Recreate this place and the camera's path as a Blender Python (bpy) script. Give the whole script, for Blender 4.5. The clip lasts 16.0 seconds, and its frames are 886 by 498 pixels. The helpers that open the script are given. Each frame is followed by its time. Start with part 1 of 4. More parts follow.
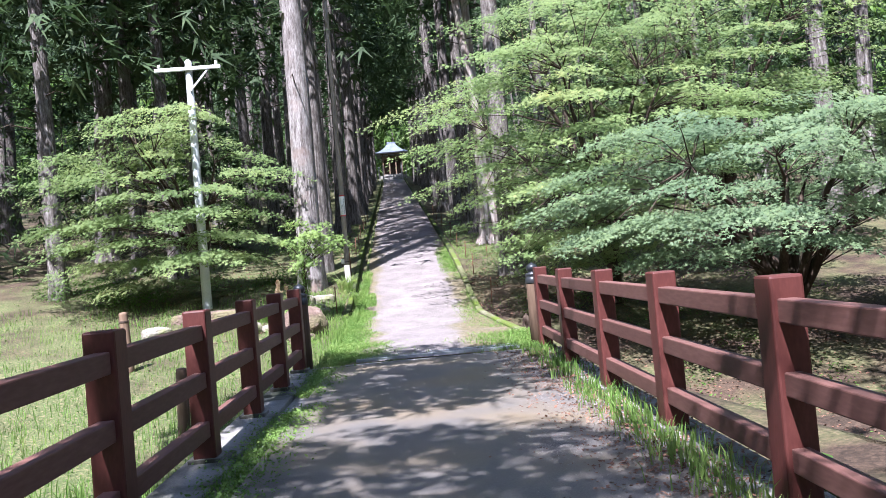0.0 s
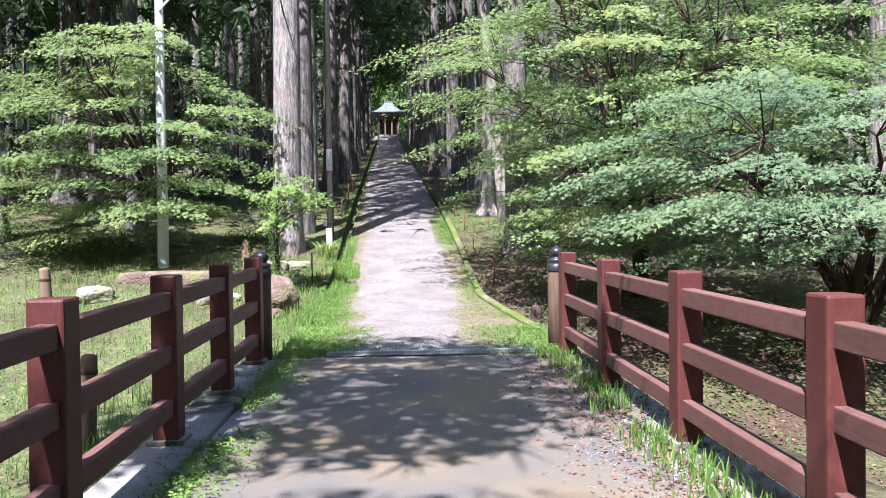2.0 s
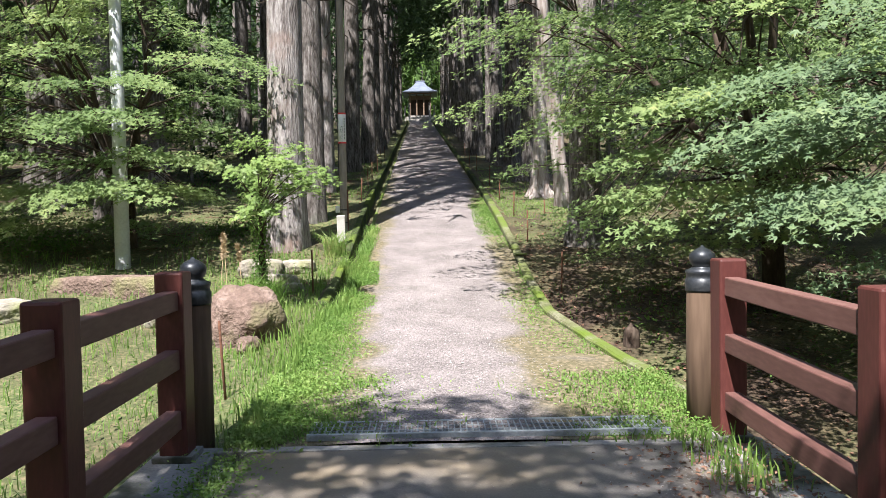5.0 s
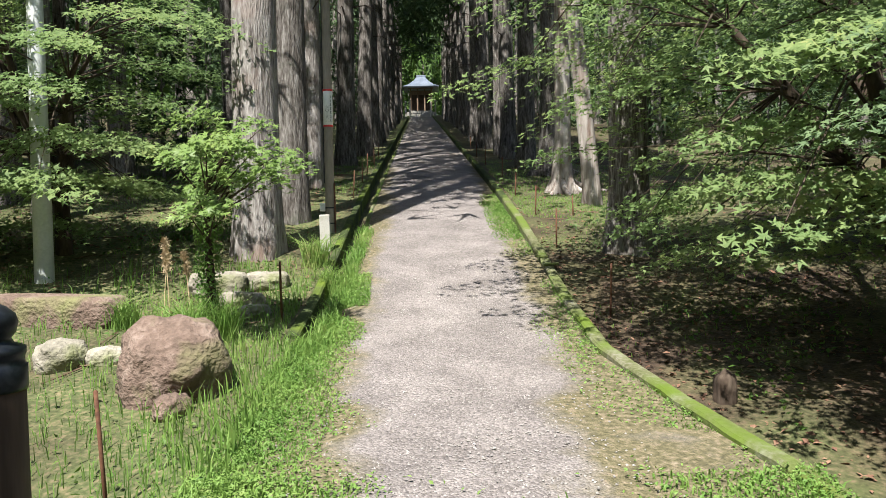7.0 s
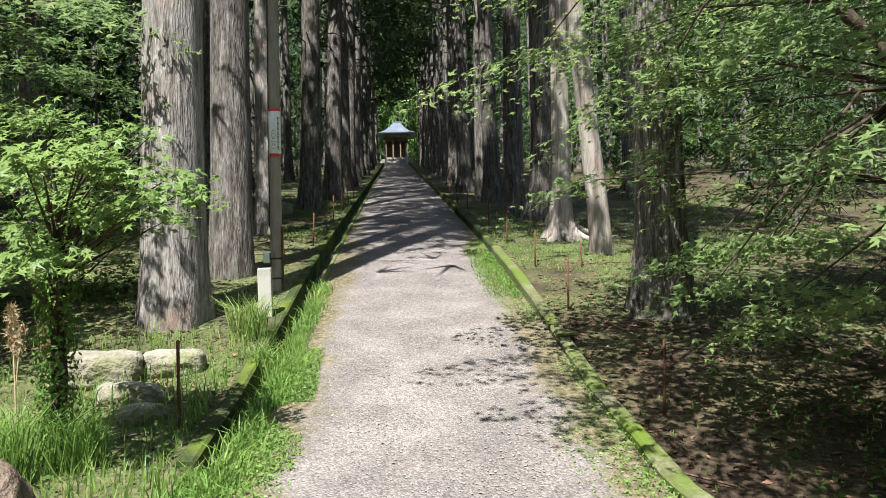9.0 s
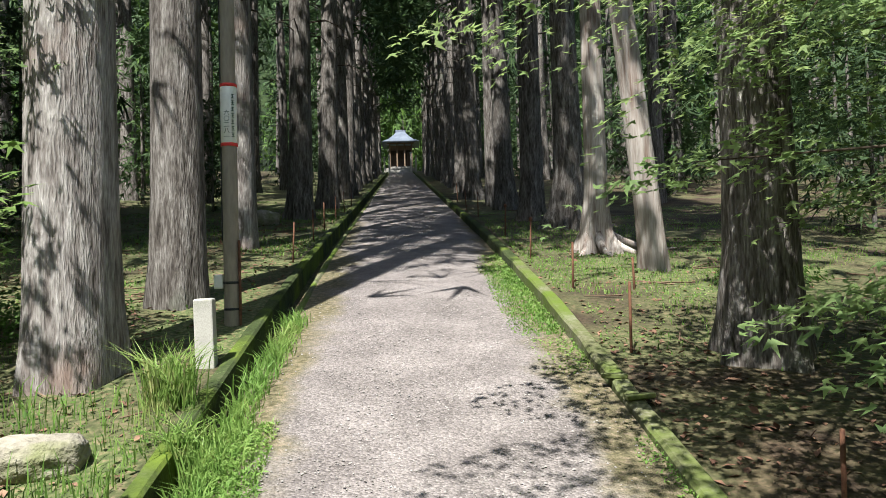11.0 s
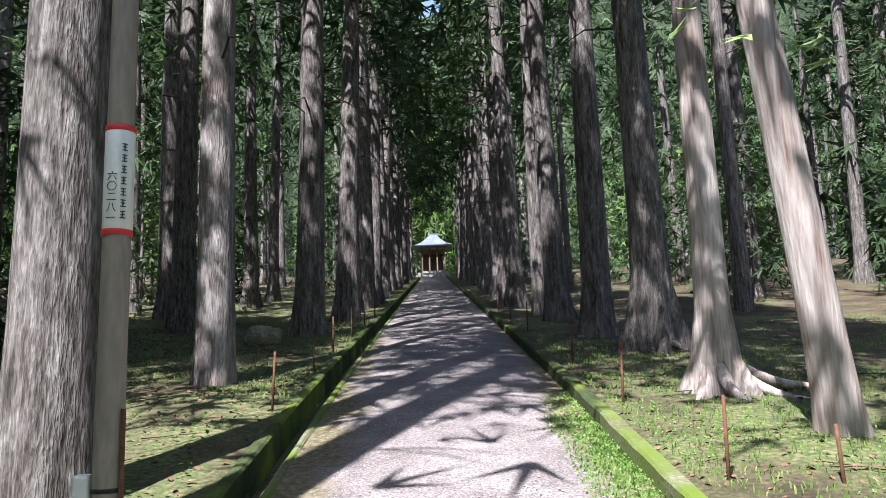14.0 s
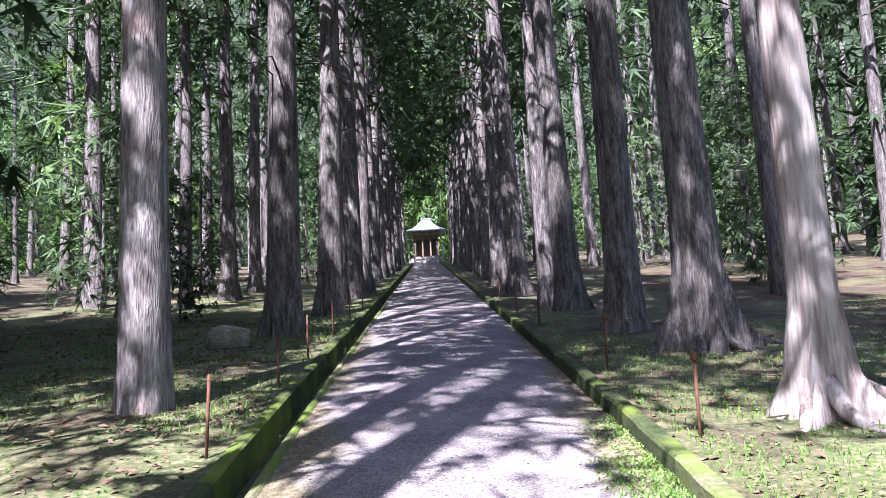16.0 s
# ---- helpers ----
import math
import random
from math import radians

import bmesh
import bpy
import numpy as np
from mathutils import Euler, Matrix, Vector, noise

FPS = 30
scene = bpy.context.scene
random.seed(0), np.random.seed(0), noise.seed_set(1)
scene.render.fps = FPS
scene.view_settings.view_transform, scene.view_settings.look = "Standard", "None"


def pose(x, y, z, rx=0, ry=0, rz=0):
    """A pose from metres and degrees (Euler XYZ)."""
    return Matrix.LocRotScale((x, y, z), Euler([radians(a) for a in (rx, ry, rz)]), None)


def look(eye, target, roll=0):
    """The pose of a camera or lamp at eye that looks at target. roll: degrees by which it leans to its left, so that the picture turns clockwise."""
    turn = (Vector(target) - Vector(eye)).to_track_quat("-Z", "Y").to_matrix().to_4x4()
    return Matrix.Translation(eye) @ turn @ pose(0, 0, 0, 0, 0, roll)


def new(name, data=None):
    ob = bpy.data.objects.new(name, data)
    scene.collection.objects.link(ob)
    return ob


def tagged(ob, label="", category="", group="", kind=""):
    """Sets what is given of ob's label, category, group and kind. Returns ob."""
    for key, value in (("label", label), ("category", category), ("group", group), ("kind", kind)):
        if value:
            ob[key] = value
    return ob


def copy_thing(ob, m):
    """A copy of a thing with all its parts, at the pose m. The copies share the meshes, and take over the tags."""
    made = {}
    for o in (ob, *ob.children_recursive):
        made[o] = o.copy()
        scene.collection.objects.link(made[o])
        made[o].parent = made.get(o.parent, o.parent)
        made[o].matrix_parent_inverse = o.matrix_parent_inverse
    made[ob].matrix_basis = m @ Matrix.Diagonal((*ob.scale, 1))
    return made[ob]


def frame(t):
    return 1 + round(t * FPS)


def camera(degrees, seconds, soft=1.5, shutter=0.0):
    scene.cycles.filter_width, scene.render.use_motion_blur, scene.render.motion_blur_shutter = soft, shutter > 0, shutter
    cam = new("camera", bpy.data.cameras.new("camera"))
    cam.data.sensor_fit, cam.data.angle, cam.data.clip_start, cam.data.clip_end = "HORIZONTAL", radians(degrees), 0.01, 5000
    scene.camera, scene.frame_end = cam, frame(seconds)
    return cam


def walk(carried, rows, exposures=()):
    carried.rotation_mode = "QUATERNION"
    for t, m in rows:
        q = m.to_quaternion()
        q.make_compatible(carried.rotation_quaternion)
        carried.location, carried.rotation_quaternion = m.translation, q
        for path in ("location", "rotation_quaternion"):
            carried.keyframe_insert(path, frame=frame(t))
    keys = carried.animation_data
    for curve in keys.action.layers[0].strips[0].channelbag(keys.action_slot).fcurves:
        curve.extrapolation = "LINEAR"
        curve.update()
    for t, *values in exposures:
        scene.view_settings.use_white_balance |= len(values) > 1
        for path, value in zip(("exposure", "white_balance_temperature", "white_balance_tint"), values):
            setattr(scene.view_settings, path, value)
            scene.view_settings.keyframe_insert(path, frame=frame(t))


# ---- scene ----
cam = camera(59.1, 16.0, 0.8)
METRES, EYE, TILT, LEAN, TURN = 18.0, 1.33, 0.0, 0.0, -2.3
ROWS = [
    (0.0, 0.0, 0.0, 0.0, 0.14, 1.55, 5.04),
    (0.5, -0.0028, 0.0327, 0.0013, 0.4, 0.67, 4.41),
    (1.0, -0.003, 0.0668, 0.0032, 0.07, -0.33, 3.43),
    (1.5, -0.0055, 0.0986, 0.005, -0.39, -0.62, 1.95),
    (2.0, -0.0093, 0.1292, 0.0066, -0.76, -0.93, 0.69),
    (2.5, -0.0138, 0.1637, 0.008, -0.98, -1.1, -0.3),
    (3.0, -0.0152, 0.1956, 0.0083, -0.76, -1.24, -0.56),
    (3.5, -0.0141, 0.2292, 0.0095, -0.08, -1.44, -0.11),
    (4.0, -0.0146, 0.2642, 0.0101, 0.72, -1.61, 0.44),
    (4.5, -0.0156, 0.3, 0.0105, 1.61, -1.92, 1.06),
    (7.0, -0.0272, 0.4701, 0.0127, 1.68, -2.18, 0.98),
    (7.5, -0.0278, 0.5032, 0.0137, 1.03, -1.19, 0.86),
    (8.0, -0.0293, 0.536, 0.0151, 0.53, -0.21, 0.83),
    (8.5, -0.0315, 0.568, 0.0165, 0.2, 0.63, 0.95),
    (9.0, -0.0318, 0.6008, 0.016, -0.06, 1.32, 1.13),
    (11.5, -0.0351, 0.7512, 0.026, 0.61, 2.66, 1.85),
    (12.0, -0.0364, 0.779, 0.0296, 1.32, 3.76, 1.64),
    (12.5, -0.0377, 0.8064, 0.0341, 1.96, 5.33, 1.42),
    (13.0, -0.0392, 0.8345, 0.0381, 2.46, 7.02, 1.37),
    (13.5, -0.0405, 0.8606, 0.0421, 2.73, 8.55, 1.48),
    (14.0, -0.0412, 0.8897, 0.0462, 2.83, 9.78, 1.88),
    (14.5, -0.0424, 0.9166, 0.0512, 2.53, 10.12, 2.42),
    (15.0, -0.0438, 0.9433, 0.0549, 2.5, 10.17, 2.83),
    (15.5, -0.046, 0.9694, 0.0587, 3.0, 9.38, 4.01),
    (16.0, -0.0477, 0.9949, 0.0616, 2.51, 8.69, 3.11),
]
walk(cam, [(t, pose(0, 0, EYE, TILT, LEAN, TURN) @ pose(METRES * x, METRES * y, METRES * z, 90 + pitch, roll, yaw)) for t, x, y, z, yaw, pitch, roll in ROWS],
     exposures=[(0.0, 2.0, 5850, 20), (3.5, 1.9, 6150, 16), (5.5, 1.65, 6600, 11), (7.0, 1.45, 6700, 6), (9.0, 1.5, 6600, 5), (12.5, 1.4, 6500, 6), (14.0, 1.9, 6100, 15), (16.0, 2.52, 5750, 29)])

# ---- world, sun, exposure ----
SUN_AZ = Vector((-0.38, -0.92)).normalized()   # towards the sun, in plan
SUN_EL = radians(59)
world = bpy.data.worlds.new("sky")
scene.world = world
world.use_nodes = True
wn = world.node_tree
sky = wn.nodes.new("ShaderNodeTexSky")
sky.sky_type, sky.sun_disc = "NISHITA", False
sky.sun_elevation, sky.sun_rotation = SUN_EL, math.atan2(SUN_AZ.x, SUN_AZ.y)
wn.links.new(sky.outputs[0], wn.nodes["Background"].inputs[0])
wn.nodes["Background"].inputs[1].default_value = 0.105
sun = new("sun", bpy.data.lights.new("sun", "SUN"))
sun.data.energy, sun.data.angle, sun.data.color = 5.0, radians(0.6), (1.0, 0.96, 0.91)
sun.matrix_world = look((SUN_AZ.x * 60 * math.cos(SUN_EL), SUN_AZ.y * 60 * math.cos(SUN_EL), 60 * math.sin(SUN_EL)), (0, 0, 0))


# ---- materials ----
def mat(name, cols, scale=3.0, rough=0.8, bump=0.3, fine=40.0, stretch=(1, 1, 1), contrast=(0.3, 0.7), metal=0.0,
        vary=0.0, trans=0.0, dist=0.02, spots=None, spec=0.3):
    """Two-scale noise between colours, with relief; spots: (colour, scale, low, high) for moss, lichen or wear."""
    m = bpy.data.materials.new(name)
    m.use_nodes = True
    nt = m.node_tree
    N, L = nt.nodes, nt.links
    bs = N["Principled BSDF"]
    bs.inputs["Roughness"].default_value, bs.inputs["Metallic"].default_value = rough, metal
    bs.inputs["Specular IOR Level"].default_value = spec
    tc = N.new("ShaderNodeTexCoord")
    mp = N.new("ShaderNodeMapping")
    mp.inputs["Scale"].default_value = stretch
    L.new(tc.outputs["Object"], mp.inputs[0])
    if vary:
        oi = N.new("ShaderNodeObjectInfo")
        off = N.new("ShaderNodeVectorMath")
        off.operation = "SCALE"
        off.inputs[0].default_value = (37, 19, 53)
        L.new(oi.outputs["Random"], off.inputs["Scale"])
        L.new(off.outputs[0], mp.inputs["Location"])
    a = N.new("ShaderNodeTexNoise")
    a.inputs["Scale"].default_value, a.inputs["Detail"].default_value = scale, 5
    b = N.new("ShaderNodeTexNoise")
    b.inputs["Scale"].default_value, b.inputs["Detail"].default_value = fine, 4
    L.new(mp.outputs[0], a.inputs[0])
    L.new(mp.outputs[0], b.inputs[0])
    mx = N.new("ShaderNodeMix")
    mx.inputs[0].default_value = 0.45
    L.new(a.outputs[0], mx.inputs[2])
    L.new(b.outputs[0], mx.inputs[3])
    rp = N.new("ShaderNodeValToRGB")
    el = rp.color_ramp.elements
    while len(el) < len(cols):
        el.new(0.5)
    for i, c in enumerate(cols):
        el[i].position = contrast[0] + (contrast[1] - contrast[0]) * i / max(1, len(cols) - 1)
        el[i].color = (*c, 1)
    L.new(mx.outputs[0], rp.inputs[0])
    col = rp.outputs[0]
    if spots:
        s = N.new("ShaderNodeTexNoise")
        s.inputs["Scale"].default_value, s.inputs["Detail"].default_value = spots[1], 6
        L.new(tc.outputs["Object"], s.inputs[0])
        mr = N.new("ShaderNodeMapRange")
        mr.inputs[1].default_value, mr.inputs[2].default_value = spots[2], spots[3]
        L.new(s.outputs[0], mr.inputs[0])
        m2 = N.new("ShaderNodeMix")
        m2.data_type = "RGBA"
        L.new(mr.outputs[0], m2.inputs[0])
        L.new(col, m2.inputs[6])
        m2.inputs[7].default_value = (*spots[0], 1)
        col = m2.outputs[2]
    if vary:
        hv = N.new("ShaderNodeHueSaturation")
        vr = N.new("ShaderNodeMapRange")
        vr.inputs[3].default_value, vr.inputs[4].default_value = 1 - vary, 1 + vary
        L.new(oi.outputs["Random"], vr.inputs[0])
        L.new(vr.outputs[0], hv.inputs["Value"])
        L.new(col, hv.inputs["Color"])
        col = hv.outputs[0]
    L.new(col, bs.inputs["Base Color"])
    if bump:
        bp = N.new("ShaderNodeBump")
        bp.inputs["Strength"].default_value, bp.inputs["Distance"].default_value = bump, dist
        L.new(mx.outputs[0], bp.inputs["Height"])
        L.new(bp.outputs[0], bs.inputs["Normal"])
    if trans:
        tr = N.new("ShaderNodeBsdfTranslucent")
        L.new(col, tr.inputs[0])
        ms = N.new("ShaderNodeMixShader")
        ms.inputs[0].default_value = trans
        L.new(bs.outputs[0], ms.inputs[1])
        L.new(tr.outputs[0], ms.inputs[2])
        L.new(ms.outputs[0], N["Material Output"].inputs[0])
    return m


def two_cover(name, base_a, base_b, attr, edge=0.25, scale=3.0, bump=0.6, stone=90.0):
    """Ground cover that changes from one set of colours to another along the mesh's attribute, with a ragged edge."""
    m = mat(name, base_a, 2.2, 0.9, bump, 55, contrast=(0.32, 0.68))
    nt = m.node_tree
    N, L = nt.nodes, nt.links
    bs = N["Principled BSDF"]
    first = bs.inputs["Base Color"].links[0].from_socket
    tc = N.new("ShaderNodeTexCoord")
    vo = N.new("ShaderNodeTexVoronoi")
    vo.inputs["Scale"].default_value = stone
    L.new(tc.outputs["Object"], vo.inputs[0])
    n2 = N.new("ShaderNodeTexNoise")
    n2.inputs["Scale"].default_value, n2.inputs["Detail"].default_value = 24, 6
    L.new(tc.outputs["Object"], n2.inputs[0])
    rp = N.new("ShaderNodeValToRGB")
    el = rp.color_ramp.elements
    while len(el) < len(base_b):
        el.new(0.5)
    for i, c in enumerate(base_b):
        el[i].position = 0.3 + 0.4 * i / (len(base_b) - 1)
        el[i].color = (*c, 1)
    L.new(n2.outputs[0], rp.inputs[0])
    at = N.new("ShaderNodeAttribute")
    at.attribute_name = attr
    n3 = N.new("ShaderNodeTexNoise")
    n3.inputs["Scale"].default_value, n3.inputs["Detail"].default_value = scale, 7
    L.new(tc.outputs["Object"], n3.inputs[0])
    ad = N.new("ShaderNodeMath")
    L.new(at.outputs["Fac"], ad.inputs[0])
    L.new(n3.outputs[0], ad.inputs[1])
    mr = N.new("ShaderNodeMapRange")
    mr.inputs[1].default_value, mr.inputs[2].default_value = 1.0 - edge / 2, 1.0 + edge / 2
    L.new(ad.outputs[0], mr.inputs[0])
    # single stones of the first cover
    sv = N.new("ShaderNodeMix")
    sv.data_type, sv.blend_type = "RGBA", "MULTIPLY"
    sv.inputs[0].default_value = 0.75
    sp = N.new("ShaderNodeSeparateColor")
    L.new(vo.outputs["Color"], sp.inputs[0])
    cr = N.new("ShaderNodeValToRGB")
    cr.color_ramp.elements[0].color, cr.color_ramp.elements[1].color = (0.45, 0.43, 0.42, 1), (1.25, 1.22, 1.2, 1)
    L.new(sp.outputs[0], cr.inputs[0])
    L.new(first, sv.inputs[6])
    L.new(cr.outputs[0], sv.inputs[7])
    m2 = N.new("ShaderNodeMix")
    m2.data_type = "RGBA"
    L.new(mr.outputs[0], m2.inputs[0])
    L.new(sv.outputs[2], m2.inputs[6])
    L.new(rp.outputs[0], m2.inputs[7])
    L.new(m2.outputs[2], bs.inputs["Base Color"])
    bp = bs.inputs["Normal"].links[0].from_node
    L.new(vo.outputs["Distance"], bp.inputs["Height"])
    bp.inputs["Distance"].default_value = 0.012
    bp.invert = True
    return m


M_ASPHALT = mat("old_asphalt", [(0.07, 0.066, 0.065), (0.12, 0.113, 0.107), (0.18, 0.165, 0.148)], 0.9, 0.5, 0.5, 90, dist=0.006,
                spots=((0.155, 0.122, 0.08), 0.9, 0.44, 0.7))
M_GRAVEL = two_cover("gravel", [(0.12, 0.108, 0.108), (0.19, 0.172, 0.172), (0.275, 0.252, 0.252)], [(0.06, 0.055, 0.03), (0.12, 0.105, 0.06), (0.22, 0.175, 0.125)], "edge", 0.3, 2.0, 0.9, 72.0)
M_GROUND = two_cover("forest_floor", [(0.022, 0.016, 0.011), (0.055, 0.037, 0.026), (0.11, 0.074, 0.052)], [(0.035, 0.048, 0.016), (0.07, 0.09, 0.032), (0.17, 0.14, 0.08)], "green", 0.35, 1.1, 0.8, 28.0)
M_KERB = mat("mossy_concrete", [(0.05, 0.06, 0.02), (0.11, 0.11, 0.06), (0.21, 0.20, 0.17)], 3, 0.95, 0.8, 30, contrast=(0.35, 0.68), spots=((0.08, 0.12, 0.015), 1.6, 0.42, 0.62))
M_MOSS = mat("dark_moss_wall", [(0.012, 0.018, 0.006), (0.03, 0.045, 0.012), (0.07, 0.08, 0.04)], 4, 0.98, 0.9, 40, spots=((0.09, 0.13, 0.015), 1.6, 0.5, 0.66))
M_CONC = mat("concrete", [(0.12, 0.12, 0.12), (0.2, 0.195, 0.185), (0.3, 0.29, 0.27)], 2.5, 0.9, 0.4, 60, dist=0.008, spots=((0.04, 0.045, 0.03), 2.2, 0.5, 0.65))
M_FENCE = mat("brown_painted_steel", [(0.06, 0.018, 0.016), (0.082, 0.025, 0.022), (0.115, 0.038, 0.033)], 3, 0.5, 0.12, 60, stretch=(1, 1, 0.3), dist=0.004, vary=0.08)
M_RAIL = mat("weathered_red_brown_rail", [(0.082, 0.038, 0.033), (0.12, 0.058, 0.05), (0.165, 0.088, 0.075)], 2.5, 0.6, 0.2, 50, stretch=(1, 0.2, 1), dist=0.004, vary=0.1)
M_BARK = mat("cedar_bark", [(0.024, 0.02, 0.017), (0.085, 0.074, 0.068), (0.18, 0.166, 0.158), (0.33, 0.315, 0.305)], 19, 0.95, 1.0, 75, stretch=(1, 1, 0.16), contrast=(0.33, 0.68), vary=0.22, dist=0.05,
             spots=((0.16, 0.17, 0.14), 1.5, 0.6, 0.75))
M_GREYBARK = mat("grey_cedar_bark", [(0.05, 0.042, 0.038), (0.15, 0.132, 0.126), (0.28, 0.262, 0.255), (0.42, 0.40, 0.39)], 18, 0.95, 1.0, 75, stretch=(1, 1, 0.15), contrast=(0.32, 0.68), vary=0.08, dist=0.05,
                 spots=((0.22, 0.15, 0.125), 1.1, 0.56, 0.72))
M_PALE = mat("pale_cypress_bark", [(0.13, 0.085, 0.065), (0.25, 0.21, 0.19), (0.36, 0.33, 0.31), (0.47, 0.44, 0.42)], 7, 0.9, 0.8, 45, stretch=(1, 1, 0.09), contrast=(0.34, 0.68), vary=0.1, dist=0.03)
M_TWIG = mat("dark_twig", [(0.02, 0.014, 0.01), (0.05, 0.035, 0.026), (0.09, 0.07, 0.055)], 8, 0.9, 0.5, 40, stretch=(1, 1, 0.3))
M_LEAF = mat("maple_leaf", [(0.11, 0.175, 0.07), (0.18, 0.27, 0.105), (0.27, 0.355, 0.14), (0.42, 0.43, 0.17)], 0.55, 0.6, 0, 9, contrast=(0.3, 0.72), trans=0.6, vary=0.06)
M_YOUNG = mat("young_maple_leaf", [(0.12, 0.20, 0.06), (0.20, 0.30, 0.09), (0.30, 0.39, 0.12)], 2.0, 0.45, 0, 9, contrast=(0.3, 0.72), trans=0.5)
M_LEAF_B = mat("maple_leaf_blue_green", [(0.075, 0.132, 0.07), (0.12, 0.19, 0.1), (0.185, 0.262, 0.125), (0.285, 0.34, 0.145)], 0.5, 0.55, 0, 9, contrast=(0.3, 0.75), trans=0.45, vary=0.06)
M_NEEDLE = mat("cedar_needles", [(0.02, 0.042, 0.017), (0.043, 0.08, 0.032), (0.095, 0.15, 0.055)], 0.5, 0.7, 0, 6, trans=0.3, vary=0.3)
M_SHRUB = mat("broad_leaves", [(0.045, 0.10, 0.02), (0.085, 0.165, 0.035), (0.16, 0.25, 0.05)], 0.5, 0.55, 0, 6, trans=0.4, vary=0.25)
# near-black green: the shade between far trunks, put into the backdrop's colour
M_BACKDROP = mat("forest_shade_backdrop", [(0.004, 0.008, 0.004), (0.014, 0.026, 0.01), (0.04, 0.065, 0.02)], 0.35, 0.9, 1.0, 1.6, contrast=(0.35, 0.66), dist=0.8)
M_GRASS = mat("grass", [(0.075, 0.16, 0.03), (0.135, 0.245, 0.055), (0.21, 0.32, 0.085), (0.34, 0.31, 0.15)], 0.9, 0.55, 0, 12, contrast=(0.32, 0.72), trans=0.4)
M_STRAW = mat("dry_straw", [(0.26, 0.19, 0.11), (0.4, 0.31, 0.2), (0.5, 0.42, 0.3)], 6, 0.8, 0, 30)
M_DRY = mat("dry_litter", [(0.06, 0.03, 0.02), (0.15, 0.08, 0.055), (0.28, 0.18, 0.12)], 2, 0.85, 0, 25)
M_ROCK = mat("reddish_rock", [(0.07, 0.05, 0.04), (0.14, 0.098, 0.08), (0.23, 0.175, 0.15)], 4.5, 0.95, 1.0, 26, dist=0.07, vary=0.1, spots=((0.15, 0.15, 0.07), 2.5, 0.52, 0.7))
M_PALEROCK = mat("pale_rock", [(0.14, 0.13, 0.105), (0.23, 0.21, 0.175), (0.33, 0.305, 0.265)], 4.5, 0.95, 1.0, 26, dist=0.06, vary=0.1, spots=((0.13, 0.15, 0.05), 2.5, 0.52, 0.72))
M_GRANITE = mat("granite", [(0.24, 0.235, 0.22), (0.37, 0.36, 0.335), (0.47, 0.455, 0.43)], 3, 0.85, 0.3, 120, dist=0.004, spots=((0.2, 0.22, 0.13), 5, 0.56, 0.75))
M_PEBBLE = mat("pebbles", [(0.12, 0.112, 0.108), (0.22, 0.205, 0.2), (0.40, 0.38, 0.37)], 9, 0.85, 0.1, 60, contrast=(0.25, 0.75))
M_GALV = mat("galvanised_steel", [(0.42, 0.44, 0.46), (0.52, 0.54, 0.56), (0.6, 0.62, 0.64)], 2, 0.5, 0.05, 30, metal=0.25, dist=0.003)
M_POLE = mat("brown_grey_pole", [(0.16, 0.14, 0.112), (0.24, 0.212, 0.172), (0.32, 0.285, 0.235)], 2, 0.6, 0.1, 40, stretch=(1, 1, 0.2), dist=0.003)
M_WHITE = mat("white_plate", [(0.62, 0.64, 0.6), (0.76, 0.77, 0.72)], 6, 0.5, 0, 40)
M_RED = mat("red_band", [(0.5, 0.03, 0.03), (0.62, 0.05, 0.05)], 6, 0.5, 0, 40)
M_INK = mat("dark_green_ink", [(0.03, 0.07, 0.05), (0.05, 0.1, 0.07)], 6, 0.6, 0, 40)
M_RUST = mat("rusty_iron", [(0.05, 0.022, 0.015), (0.11, 0.05, 0.03), (0.17, 0.085, 0.05)], 14, 0.85, 0.3, 60, dist=0.003)
M_IRON = mat("black_iron", [(0.015, 0.017, 0.02), (0.03, 0.034, 0.04), (0.06, 0.065, 0.07)], 6, 0.38, 0.15, 50, dist=0.003, metal=0.4)
M_NEWEL = mat("weathered_timber", [(0.05, 0.03, 0.02), (0.11, 0.072, 0.048), (0.19, 0.132, 0.092)], 4, 0.85, 0.6, 22, stretch=(1, 1, 0.1), dist=0.012, vary=0.15)
M_GRATE = mat("grating_steel", [(0.2, 0.23, 0.25), (0.3, 0.34, 0.37), (0.42, 0.46, 0.5)], 5, 0.5, 0.1, 40, metal=0.5, dist=0.003)
M_ROOF = mat("blue_grey_roof", [(0.08, 0.10, 0.14), (0.13, 0.155, 0.205), (0.2, 0.225, 0.28)], 2, 0.5, 0.3, 20, metal=0.2)
M_WOOD = mat("old_shrine_timber", [(0.09, 0.06, 0.04), (0.17, 0.12, 0.085), (0.26, 0.2, 0.145)], 3, 0.85, 0.4, 20, stretch=(1, 1, 0.15))
M_STONE = mat("step_stone", [(0.14, 0.14, 0.13), (0.24, 0.23, 0.215), (0.34, 0.33, 0.3)], 2, 0.9, 0.5, 25, vary=0.15)

rng = np.random.default_rng(7)


